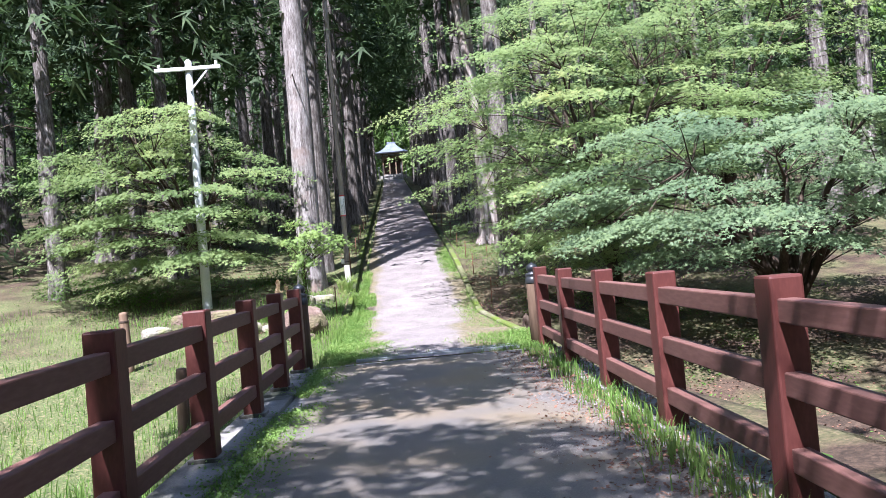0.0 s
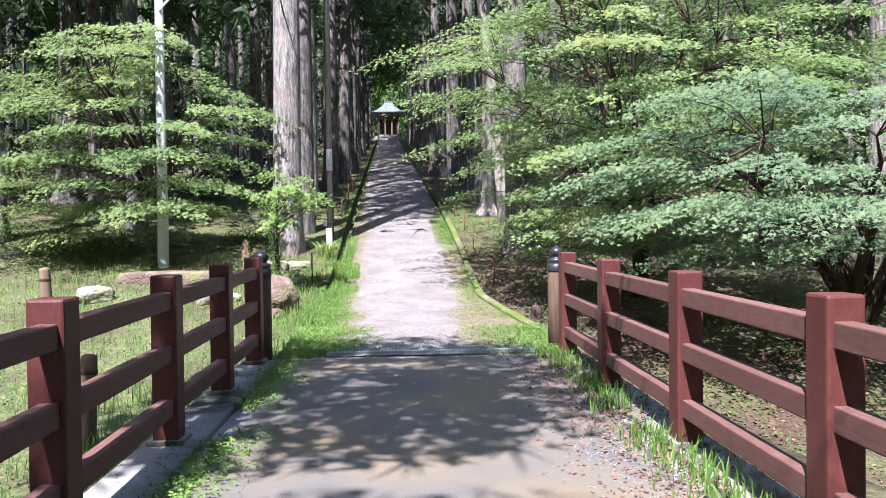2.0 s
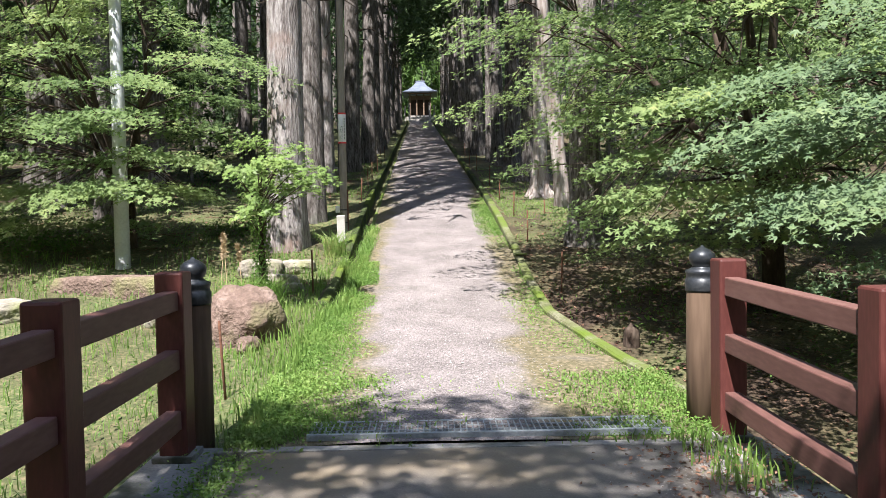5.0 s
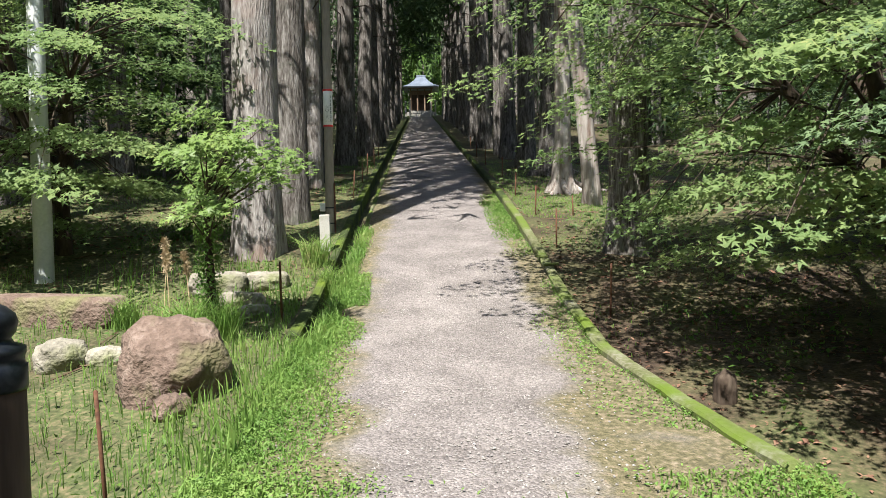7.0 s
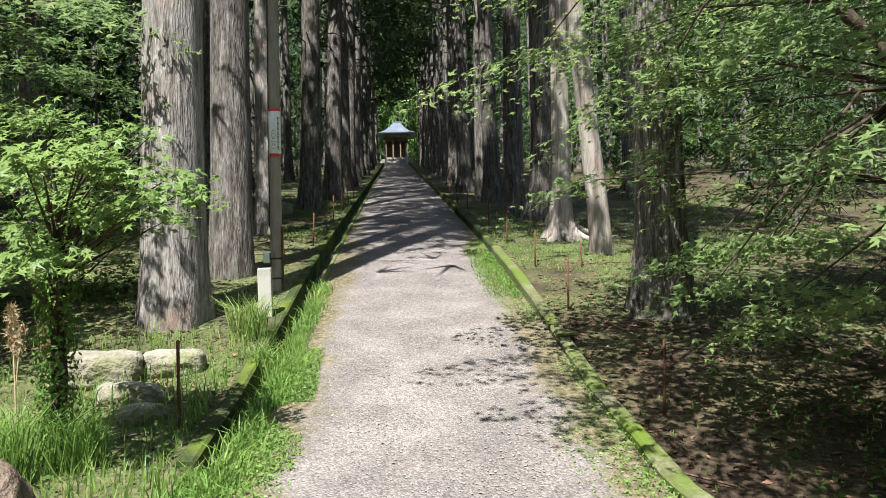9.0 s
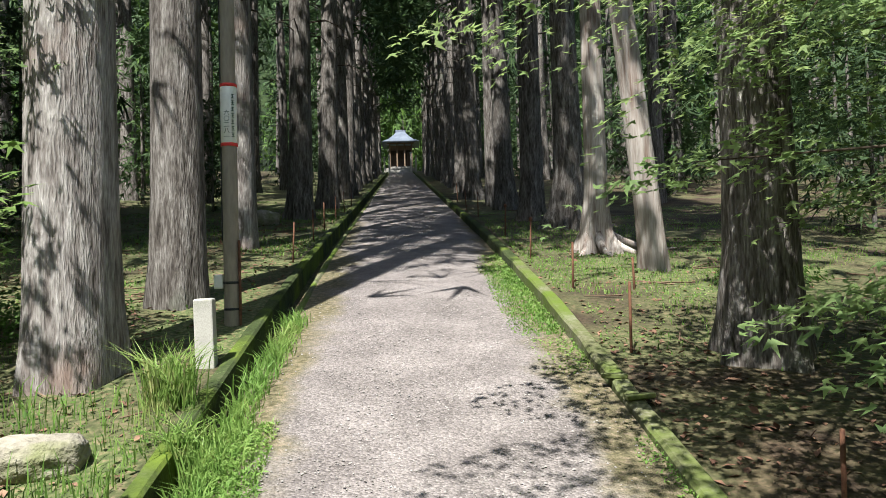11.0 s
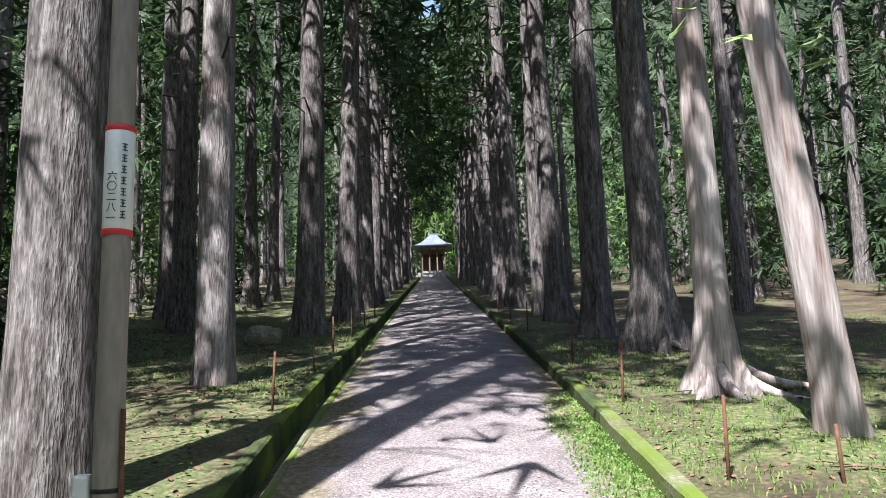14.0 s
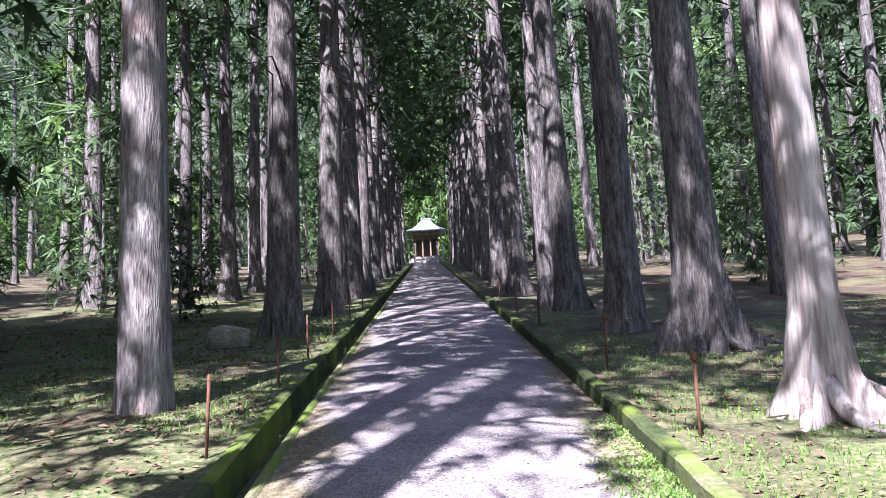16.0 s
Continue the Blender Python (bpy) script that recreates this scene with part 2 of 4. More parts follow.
# ---- mesh tools ----
def mesh_np(name, V, T, m, smooth=False):
    me = bpy.data.meshes.new(name)
    V = np.asarray(V, np.float32)
    T = np.asarray(T, np.int32)
    k = T.shape[1]
    me.vertices.add(len(V))
    me.vertices.foreach_set("co", V.ravel())
    me.loops.add(T.size)
    me.loops.foreach_set("vertex_index", T.ravel())
    me.polygons.add(len(T))
    me.polygons.foreach_set("loop_start", np.arange(0, T.size, k, dtype=np.int32))
    me.polygons.foreach_set("use_smooth", np.full(len(T), smooth))
    me.materials.append(m)
    me.update(calc_edges=True)
    me.validate()
    return me


def bm_mesh(name, bm, m, smooth=False):
    me = bpy.data.meshes.new(name)
    bmesh.ops.recalc_face_normals(bm, faces=bm.faces[:])
    for f in bm.faces:
        f.smooth = smooth
    bm.to_mesh(me)
    bm.free()
    me.materials.append(m)
    return me


def box_into(bm, x0, y0, z0, x1, y1, z1, bevel=0.0, m=None):
    r = bmesh.ops.create_cube(bm, size=1)
    vs = r["verts"]
    for v in vs:
        v.co = Vector((x0 + (v.co.x + 0.5) * (x1 - x0), y0 + (v.co.y + 0.5) * (y1 - y0), z0 + (v.co.z + 0.5) * (z1 - z0)))
        if m is not None:
            v.co = m @ v.co
    if bevel:
        bmesh.ops.bevel(bm, geom=list({e for v in vs for e in v.link_edges}), offset=bevel, segments=2, affect="EDGES", profile=0.5)


def box(name, b, m, bevel=0.01, parent=None):
    bm = bmesh.new()
    box_into(bm, *b, bevel)
    ob = new(name, bm_mesh(name, bm, m))
    ob.parent = parent
    return ob


def lathe(name, prof, m, n=16, parent=None, smooth=True):
    """A turned part from (radius, height) pairs."""
    bm = bmesh.new()
    rings = [[bm.verts.new((r * math.cos(2 * math.pi * i / n), r * math.sin(2 * math.pi * i / n), z)) for i in range(n)] for r, z in prof]
    for a, b in zip(rings, rings[1:]):
        for i in range(n):
            bm.faces.new((a[i], a[(i + 1) % n], b[(i + 1) % n], b[i]))
    bm.faces.new(rings[0][::-1])
    bm.faces.new(rings[-1])
    ob = new(name, bm_mesh(name, bm, m, smooth))
    ob.parent = parent
    return ob


def tubes(paths, n=5):
    """Tapered tubes: each path a list of (point, radius). Returns vertices and quads."""
    V, Q = [], []
    for p in paths:
        base = len(V)
        for j, (c, r) in enumerate(p):
            c = Vector(c)
            d = (Vector(p[min(j + 1, len(p) - 1)][0]) - Vector(p[max(j - 1, 0)][0])).normalized()
            u = d.orthogonal().normalized() if abs(d.z) > 0.9 else d.cross(Vector((0, 0, 1))).normalized()
            w = d.cross(u)
            for i in range(n):
                a = 2 * math.pi * i / n
                V.append(c + u * (r * math.cos(a)) + w * (r * math.sin(a)))
        for j in range(len(p) - 1):
            for i in range(n):
                Q.append((base + j * n + i, base + j * n + (i + 1) % n, base + (j + 1) * n + (i + 1) % n, base + (j + 1) * n + i))
    return np.array(V), np.array(Q)


def lobes(angles, lengths, width, fold=0.12):
    """A leaf outline of pointed lobes round its stalk."""
    V, T = [], []
    for a, l in zip(angles, lengths):
        a = radians(a)
        c, s = math.cos(a), math.sin(a)
        k = len(V)
        V += [(-width * s * 0.9 - 0.03 * c, width * c * 0.9 - 0.03 * s, 0), (width * s * 0.9 - 0.03 * c, -width * c * 0.9 - 0.03 * s, 0), (l * c, l * s, -fold * l)]
        T.append((k, k + 1, k + 2))
    return np.array(V), np.array(T)


TRI_LEAF = lobes((-60, 0, 60), (0.85, 1.05, 0.85), 0.24)
MAPLE = lobes((-105, -52, 0, 52, 105), (0.6, 0.92, 1.05, 0.92, 0.6), 0.2)
SPRAY = lobes((-38, 3, 44), (0.75, 1.05, 0.7), 0.085, 0.35)
OVAL = (np.array([(0, 0, 0), (0.45, 0.28, 0.04), (1, 0, -0.12), (0.45, -0.28, 0.04)]), np.array([(0, 1, 2), (0, 2, 3)]))


def scatter(shape, P, Nn, S, tilt=0.3):
    """Leaves of one outline at P, roughly facing along Nn, of sizes S. Returns vertices and triangles."""
    k = len(P)
    nrm = Nn + rng.normal(0, tilt, (k, 3))
    nrm /= np.linalg.norm(nrm, axis=1)[:, None]
    r = rng.normal(0, 1, (k, 3))
    u = np.cross(nrm, r)
    u /= np.linalg.norm(u, axis=1)[:, None]
    w = np.cross(nrm, u)
    sv, st = shape
    V = P[:, None] + S[:, None, None] * (sv[None, :, :1] * u[:, None] + sv[None, :, 1:2] * w[:, None] + sv[None, :, 2:] * nrm[:, None])
    T = st[None] + (np.arange(k) * len(sv))[:, None, None]
    return V.reshape(-1, 3), T.reshape(-1, 3)


# ---- the lie of the land ----
ZY = [-60, 0, 10.77, 13.5, 16.3, 18, 20.2, 23, 25.5, 92, 100, 135, 400]
ZZ = [-0.4, 0, 0.128, 0.36, 0.70, 1.03, 1.43, 1.93, 2.34, 12.5, 13.6, 17, 45]


def smooth_noise(x, y, s):
    return noise.noise(Vector((x * s, y * s, 3.7)))


def lane_z(y):
    return float(np.interp(y, ZY, ZZ))


def lane_x(y):
    return -0.018 * max(0.0, y - 18)


def right_edge(y):
    return 1.12 + max(0.0, 14.6 - y) * 0.2


BANK_R = ([-60, 6, 9.5, 12, 14, 16, 18, 20, 200], [-1.3, -1.1, -0.85, -0.5, -0.28, -0.10, 0.03, 0.10, 0.12])
BANK_L = ([-60, 5, 9, 11, 13, 15.5, 18, 20, 200], [-1.0, -0.75, -0.5, -0.25, -0.12, 0.0, 0.05, 0.08, 0.11])


def ground_z(x, y):
    d = x - lane_x(y)
    c = lane_z(y)
    re = right_edge(y)
    if -1.16 < d < re:
        return c - (0.12 if y > 10.9 else 0.5)
    if y < 10.9 and abs(x) < 1.45:
        return c - 0.5
    bump = 0.07 * smooth_noise(x, y, 0.5) + 0.025 * smooth_noise(x, y, 2.1)
    if d > 0:
        out = d - re
        if out < 0.11:
            return c - 0.16
        b = float(np.interp(y, *BANK_R))
        return c + b + bump * min(1, out) + 0.02 * max(0, out - 3)
    out = -d - 1.16
    if out < 0.2 and y > 15:
        return c - 0.15
    b = float(np.interp(y, *BANK_L))
    if y < 15:
        b *= min(1, out / 0.9)
    return c + b + bump * min(1, out) + 0.035 * max(0, out - 4)


def grow(a, b, step, grow_by, far):
    out = [a + step * i for i in range(int(round((b - a) / step)) + 1)]
    s = step
    while out[-1] < far:
        s *= grow_by
        out.append(out[-1] + s)
    return out


def build_ground():
    right = [1.125, 1.225, 1.235] + grow(1.4, 7, 0.2, 1.16, 320)
    left = [-1.155, -1.165, -1.355, -1.365] + [-v for v in grow(1.55, 8, 0.2, 1.16, 320)]
    ds = sorted(left + [-0.9, -0.45, 0, 0.45, 0.9] + right)
    ys = sorted(grow(-2, 34, 0.25, 1.08, 480) + [-3, -4.5, -7, -10, -15, -22, -32, -50, -80, -130, -220])
    V, G = [], []
    for y in ys:
        for d in ds:
            shift = right_edge(y) - 1.12 if 0.95 < d < 3 else 0.0
            shift *= max(0, min(1, (3 - d) / 1.7)) if d > 1.3 else 1
            x = d + shift + lane_x(y)
            V.append((x, y, ground_z(x, y)))
            meadow = 0.0
            if x < 0:
                meadow = np.interp(y, [4, 8, 15.5, 18.5, 20], [0.62, 0.66, 0.6, 0.58, 0.6]) - 0.03 * max(0, -x - 6)
            else:
                meadow = np.interp(y, [9, 14, 17, 19, 22, 25], [0.3, 0.38, 0.42, 0.55, 0.62, 0.47])
                meadow -= 0.08 * max(0, x - 4)
            G.append(max(0.42, meadow))
    n = len(ds)
    Q = [(j * n + i, j * n + i + 1, (j + 1) * n + i + 1, (j + 1) * n + i) for j in range(len(ys) - 1) for i in range(n - 1)]
    me = mesh_np("ground", V, Q, M_GROUND, True)
    me.attributes.new("green", "FLOAT", "POINT").data.foreach_set("value", np.array(G, np.float32))
    tagged(new("ground", me), "forest floor of brown litter, soil and patchy grass", "ground", kind="structure")


build_ground()


def build_lane():
    ds = [-1.155, -1.0, -0.85, -0.7, -0.5, -0.25, 0, 0.25, 0.5, 0.7, 0.85, 1.0, 1.115]
    ys = list(np.arange(10.86, 40, 0.2)) + list(np.arange(40, 93, 1.0))
    V, E = [], []
    for y in ys:
        for d in ds:
            x = d if d < 0.9 else d + (right_edge(y) - 1.12)
            x += lane_x(y)
            V.append((x, y, lane_z(y) + 0.03 * (1 - (d / 1.1) ** 2) + 0.012 * smooth_noise(x, y, 1.7)))
            wide = 0.62 if y < 13.6 else (0.8 if y < 24 else 1.0)
            E.append(np.clip(0.5 + (abs(d) - wide) * 1.3, 0.1, 0.78) if y < 30 else 0.3)
    n = len(ds)
    Q = [(j * n + i, j * n + i + 1, (j + 1) * n + i + 1, (j + 1) * n + i) for j in range(len(ys) - 1) for i in range(n - 1)]
    me = mesh_np("gravel_path", V, Q, M_GRAVEL, True)
    me.attributes.new("edge", "FLOAT", "POINT").data.foreach_set("value", np.array(E, np.float32))
    tagged(new("gravel_path", me), "pale crushed gravel path with grassy edges between kerbs", "path", kind="structure")


build_lane()


def strip(name, ys, x_in, x_out, z_lo, z_hi, m, wear=0.012):
    """A long kerb or wall along the lane; the four edges are functions of y."""
    V, Q = [], []
    for y in ys:
        w = wear * smooth_noise(x_in(y) * 3, y, 3.1)
        a, b, lo, hi = x_in(y) + w, x_out(y) - w, z_lo(y), z_hi(y) + w
        e = 0.018 * (1 if b > a else -1)
        V += [(a, y, lo), (a, y, hi - 0.018), (a + e, y, hi), (b - e, y, hi), (b, y, hi - 0.018), (b, y, lo)]
    for j in range(len(ys) - 1):
        for i in range(5):
            Q.append((j * 6 + i, j * 6 + i + 1, (j + 1) * 6 + i + 1, (j + 1) * 6 + i))
    bm = bmesh.new()
    vs = [bm.verts.new(v) for v in V]
    for q in Q:
        bm.faces.new([vs[i] for i in q])
    bm.faces.new(vs[:6])
    bm.faces.new(vs[-6:])
    return new(name, bm_mesh(name, bm, m))


YK = list(np.arange(11.4, 40, 0.2)) + list(np.arange(40, 91, 1.0))
YL = list(np.arange(15.2, 40, 0.2)) + list(np.arange(40, 91, 1.0))
for part, m in ([y for y in YK if y < 22.3], M_KERB), ([y for y in YK if y > 22.15], M_MOSS):
    tagged(strip("kerb_right", part, lambda y: lane_x(y) + right_edge(y), lambda y: lane_x(y) + right_edge(y) + 0.12, lambda y: lane_z(y) - 0.6,
                 lambda y: lane_z(y) + max(0.045, float(np.interp(y, *BANK_R)) + 0.03), m), "mossy concrete kerb along the gravel path", "kerb", kind="structure")
tagged(strip("kerb_left", YL, lambda y: lane_x(y) - 1.35, lambda y: lane_x(y) - 1.46, lambda y: lane_z(y) - 0.4,
             lambda y: lane_z(y) + float(np.interp(y, *BANK_L)) + 0.02, M_MOSS), "dark moss-covered retaining kerb beside the ditch", "kerb", kind="structure")
tagged(strip("ditch_edge", YL, lambda y: lane_x(y) - 1.19, lambda y: lane_x(y) - 1.12, lambda y: lane_z(y) - 0.4,
             lambda y: lane_z(y) + 0.02, M_KERB), "thin mossy concrete edge of the ditch", "kerb", kind="structure")

# ---- the bridge ----
bridge = tagged(new("bridge", None), "short road bridge with dark worn asphalt deck", "bridge", kind="structure")


def bridge_z(y):
    return lane_z(y)


def build_deck():
    xs = list(np.arange(-1.23, 1.62, 0.15))
    ys = list(np.arange(-8, 10.7, 0.25)) + [10.76]
    V = []
    for y in ys:
        for x in xs:
            V.append((x, y, bridge_z(y) + 0.012 * (1 - (x / 1.5) ** 2) + 0.006 * smooth_noise(x, y, 1.3)))
    n = len(xs)
    Q = [(j * n + i, j * n + i + 1, (j + 1) * n + i + 1, (j + 1) * n + i) for j in range(len(ys) - 1) for i in range(n - 1)]
    d = new("deck", mesh_np("deck", V, Q, M_ASPHALT, True))
    d.parent = bridge
    bm = bmesh.new()
    k = (bridge_z(10.7) - bridge_z(-8)) / 18.7
    tilt = Matrix.Translation((0, 0, bridge_z(0))) @ Matrix(((1, 0, 0, 0), (0, 1, 0, 0), (0, k, 1, 0), (0, 0, 0, 1)))
    box_into(bm, -1.42, -8, -0.5, 1.62, 10.75, -0.02, 0, tilt)
    s = new("slab", bm_mesh("slab", bm, M_CONC))
    s.parent = bridge
    for name, a, b in (("parapet_base", -1.82, -1.44), ("parapet_base", 1.64, 1.98)):
        bm = bmesh.new()
        box_into(bm, a, -8, -0.55, b, 10.95, 0.015, 0.015, tilt)
        o = new(name, bm_mesh(name, bm, M_CONC))
        o.parent = bridge
    bm = bmesh.new()
    box_into(bm, -1.43, 10.765, -0.4, 1.63, 10.86, 0.016, 0.006, Matrix.Translation((0, 0, 0.128)))
    o = new("end_joint", bm_mesh("end_joint", bm, M_CONC))
    o.parent = bridge


build_deck()


def build_grating():
    """A drain grating across the end of the bridge."""
    g = tagged(new("drain_grating", None), "weedy steel drain grating across the path", "grating")
    g.location = (0.25, 10.93, 0.184)
    for y in (0.0, 0.3):
        box("frame_bar", (-1.15, y - 0.015, -0.03, 1.15, y + 0.015, 0.012), M_GRATE, 0.003, g)
    bm = bmesh.new()
    for i in range(58):
        x = -1.13 + i * 0.0396
        box_into(bm, x, 0.016, -0.03, x + 0.008, 0.284, 0.008)
    for y in (0.1, 0.2):
        box_into(bm, -1.15, y - 0.004, -0.02, 1.15, y + 0.004, 0.004)
    o = new("bars", bm_mesh("bars", bm, M_GRATE))
    o.parent = g


build_grating()

POST_L = [-1.3, 0.55, 2.4, 4.19, 5.95, 7.66, 9.25, 10.75]
POST_R = [-1.5, 0.25, 2.0, 3.74, 5.55, 7.3, 9.17, 10.9]


def build_fence(x, ys, side):
    f = tagged(new("fence", None), "reddish brown post-and-rail bridge railing with three rails", "fence", "bridge railings")
    f.location = (x, 0, 0)
    bm = bmesh.new()
    box_into(bm, -0.085, -0.09, 0, 0.085, 0.09, 1.1, 0.014)
    pm = bm_mesh("post", bm, M_FENCE)
    for v in pm.vertices:
        if v.co.z > 1.08:
            v.co.z += 0.012 - 0.1 * abs(v.co.x) * 0.12
    bm = bmesh.new()
    box_into(bm, -0.12, -0.12, -0.02, 0.12, 0.12, 0.02, 0.006)
    fm = bm_mesh("foot", bm, M_CONC)
    for y in ys:
        z = bridge_z(y) + 0.01
        for name, me in (("post", pm), ("foot", fm)):
            o = new(name, me)
            o.parent = f
            o.location = (0, y, z)
    for a, b in zip(ys, ys[1:]):
        for h in (0.235, 0.595, 0.945):
            bm = bmesh.new()
            L = b - a - 0.17
            box_into(bm, -0.045, -L / 2, -0.058, 0.045, L / 2, 0.058, 0.008)
            o = new("rail", bm_mesh("rail", bm, M_RAIL))
            o.parent = f
            o.location = (side * 0.012, (a + b) / 2, h + 0.01 + (bridge_z(a) + bridge_z(b)) / 2)
            o.rotation_euler.x = math.atan2(bridge_z(b) - bridge_z(a), b - a)


build_fence(-1.65, POST_L, 1)
build_fence(1.76, POST_R, -1)


def build_newel(x, y, z):
    n = tagged(new("newel_post", None), "weathered round timber post with black ornamental cap", "post", "bridge end posts")
    n.location = (x, y, z)
    lathe("shaft", [(0.105, -0.3), (0.105, 0.5), (0.103, 0.86), (0.098, 0.875)], M_NEWEL, 20, n)
    lathe("cap", [(0.107, 0.86), (0.11, 0.87), (0.11, 0.94), (0.102, 0.945), (0.102, 0.97), (0.107, 0.98), (0.107, 1.0), (0.07, 1.015), (0.062, 1.03),
                  (0.078, 1.05), (0.086, 1.08), (0.078, 1.11), (0.05, 1.135), (0.018, 1.15), (0.004, 1.165)], M_IRON, 20, n)


build_newel(-1.62, 11.05, 0.16)
build_newel(1.70, 11.2, 0.17)


# ---- trees ----
def trunk_mesh(name, r, h, seed, m, flare=1.7, sides=20, rings=16, lean=(0, 0), roots=5):
    """A fluted conifer trunk with a root flare."""
    V, Q = [], []
    for j in range(rings):
        f = (j / (rings - 1)) ** 1.9
        z = -0.35 + (h + 0.35) * f
        zz = max(z, 0)
        taper = 1 - 0.6 * zz / h
        fl = (flare - 1) * math.exp(-zz / (1.1 * r + 0.1))
        sway = 0.06 * noise.noise(Vector((seed * 5.1, z * 0.12, 0))), 0.06 * noise.noise(Vector((seed * 2.3, 9, z * 0.12)))
        for i in range(sides):
            a = 2 * math.pi * i / sides
            lob = 0.5 + 0.5 * math.cos(roots * a + seed + 0.7 * math.sin(2 * a + seed))
            rr = r * (taper + fl * (0.08 + 0.95 * lob ** 2.5)) * (1 + 0.07 * noise.noise(Vector((math.cos(a) * 2.4 + seed, math.sin(a) * 2.4, z * 0.25))) + 0.035 * math.cos(9 * a + seed))
            V.append((rr * math.cos(a) + lean[0] * zz + sway[0] * min(1, zz / 4), rr * math.sin(a) + lean[1] * zz + sway[1] * min(1, zz / 4), z))
    for j in range(rings - 1):
        for i in range(sides):
            Q.append((j * sides + i, j * sides + (i + 1) % sides, (j + 1) * sides + (i + 1) % sides, (j + 1) * sides + i))
    return mesh_np(name, V, Q, m, True)


def conifer_crown(name, lo, hi, rad, count, size, m=None, lean=(0, 0)):
    f = rng.random(count) ** 0.8
    z = lo + (hi - lo) * f
    a = rng.random(count) * 2 * np.pi
    r = rad * (1 - f) ** 0.6 * np.sqrt(rng.uniform(0.05, 1, count))
    P = np.stack([r * np.cos(a) + lean[0] * z, r * np.sin(a) + lean[1] * z, z - 0.25 * r], 1)
    Nn = np.stack([0.5 * np.cos(a), 0.5 * np.sin(a), np.ones(count)], 1)
    V, T = scatter(SPRAY, P, Nn, rng.uniform(0.6, 1.3, count) * size, 0.5)
    return mesh_np(name, V, T, m or M_NEEDLE)


def dead_branches(name, r, h0, h1, count, lean=(0, 0), length=1.2):
    paths = []
    for _ in range(count):
        z = random.uniform(h0, h1)
        a = random.uniform(0, 6.283)
        L = random.uniform(0.4, 1) * length
        c, s = math.cos(a), math.sin(a)
        b = (lean[0] * z, lean[1] * z)
        r1 = r * 0.6
        paths.append([((b[0] + c * r1 * 0.5, b[1] + s * r1 * 0.5, z), 0.018), ((b[0] + c * (r1 + L * 0.5), b[1] + s * (r1 + L * 0.5), z + L * 0.12), 0.012),
                      ((b[0] + c * (r1 + L), b[1] + s * (r1 + L), z - L * 0.1), 0.004)])
    V, Q = tubes(paths, 4)
    return mesh_np(name, V, Q, M_TWIG)


def cedar(x, y, r, h=17, m=None, crown=True, lean=(0, 0), seed=None, label="tall straight cedar with fibrous grey-brown bark", flare=1.7, lo=None, sides=20, roots=5):
    seed = x * 3.1 + y if seed is None else seed
    t = tagged(new("cedar_tree", None), label, "tree", "cedars along the path")
    t.location = (x, y, ground_z(x, y) - 0.03)
    o = new("trunk", trunk_mesh("trunk", r, h, seed, m or M_BARK, flare, sides, 18, lean, roots))
    o.parent = t
    if crown:
        c = tagged(new("crown", conifer_crown("crown", lo or h * 0.5, h + 1.5, 2.7, 1000, 0.6, None, lean)), kind="stuff")
        c.parent = t
    b = tagged(new("branches", dead_branches("branches", r, 3.5, h * 0.8, 26, lean)), kind="stuff")
    b.parent = t
    return t


# cedars that the walk passes: place, radius, lean
PALE = "pale cypress with peeling whitish bark and spreading roots"
cedar(-2.36, 18.25, 0.295, 22, M_GREYBARK, lo=13, flare=1.35)
cedar(-2.3, 20.4, 0.25, 21, lo=5.6, flare=1.3)
cedar(-2.55, 24.26, 0.2, 18, M_GREYBARK, lo=7.5, flare=1.35)
cedar(-2.47, 29.45, 0.25, 18, lean=(0.01, 0))
cedar(2.33, 18.4, 0.25, 17, lo=8)
cedar(2.47, 21.3, 0.14, 16, M_PALE, lean=(-0.1, -0.01), label=PALE, flare=1.5)
cedar(2.24, 22.95, 0.15, 17, M_PALE, lean=(-0.004, 0), label=PALE, flare=3.0, roots=5)
cedar(2.5, 25.85, 0.235, 18, lean=(-0.02, 0), flare=2.6)
cedar(2.15, 27.7, 0.215, 17)
cedar(2.05, 31.3, 0.22, 18, lean=(-0.02, 0), flare=2.0)

# rows further up the path, and the wood on both sides
trunk_kinds = [trunk_mesh("trunk", 0.22, 17, 3.3 * k, M_BARK, 1.7, 12, 10, (0.01 * (k - 1), 0), 5) for k in range(3)]
crown_kinds = [conifer_crown("crown", 6.5, 19, 2.7, 400, 0.7) for k in range(3)]
far_crown = conifer_crown("crown", 6.5, 19, 2.7, 210, 1.0)
dense_crown = conifer_crown("crown", 6.0, 20, 3.5, 1500, 0.7)
branch_kinds = [dead_branches("branches", 0.22, 2.5, 13, 13) for k in range(3)]
kinds = []
for k in range(3):
    t = tagged(new("cedar_tree", None), "slender forest cedar with bare lower trunk", "tree", "cedars of the wood")
    for name, me in (("trunk", trunk_kinds[k]), ("crown", crown_kinds[k]), ("branches", branch_kinds[k])):
        o = new(name, me)
        o.parent = t
        if name != "trunk":
            tagged(o, kind="stuff")
    kinds.append(t)

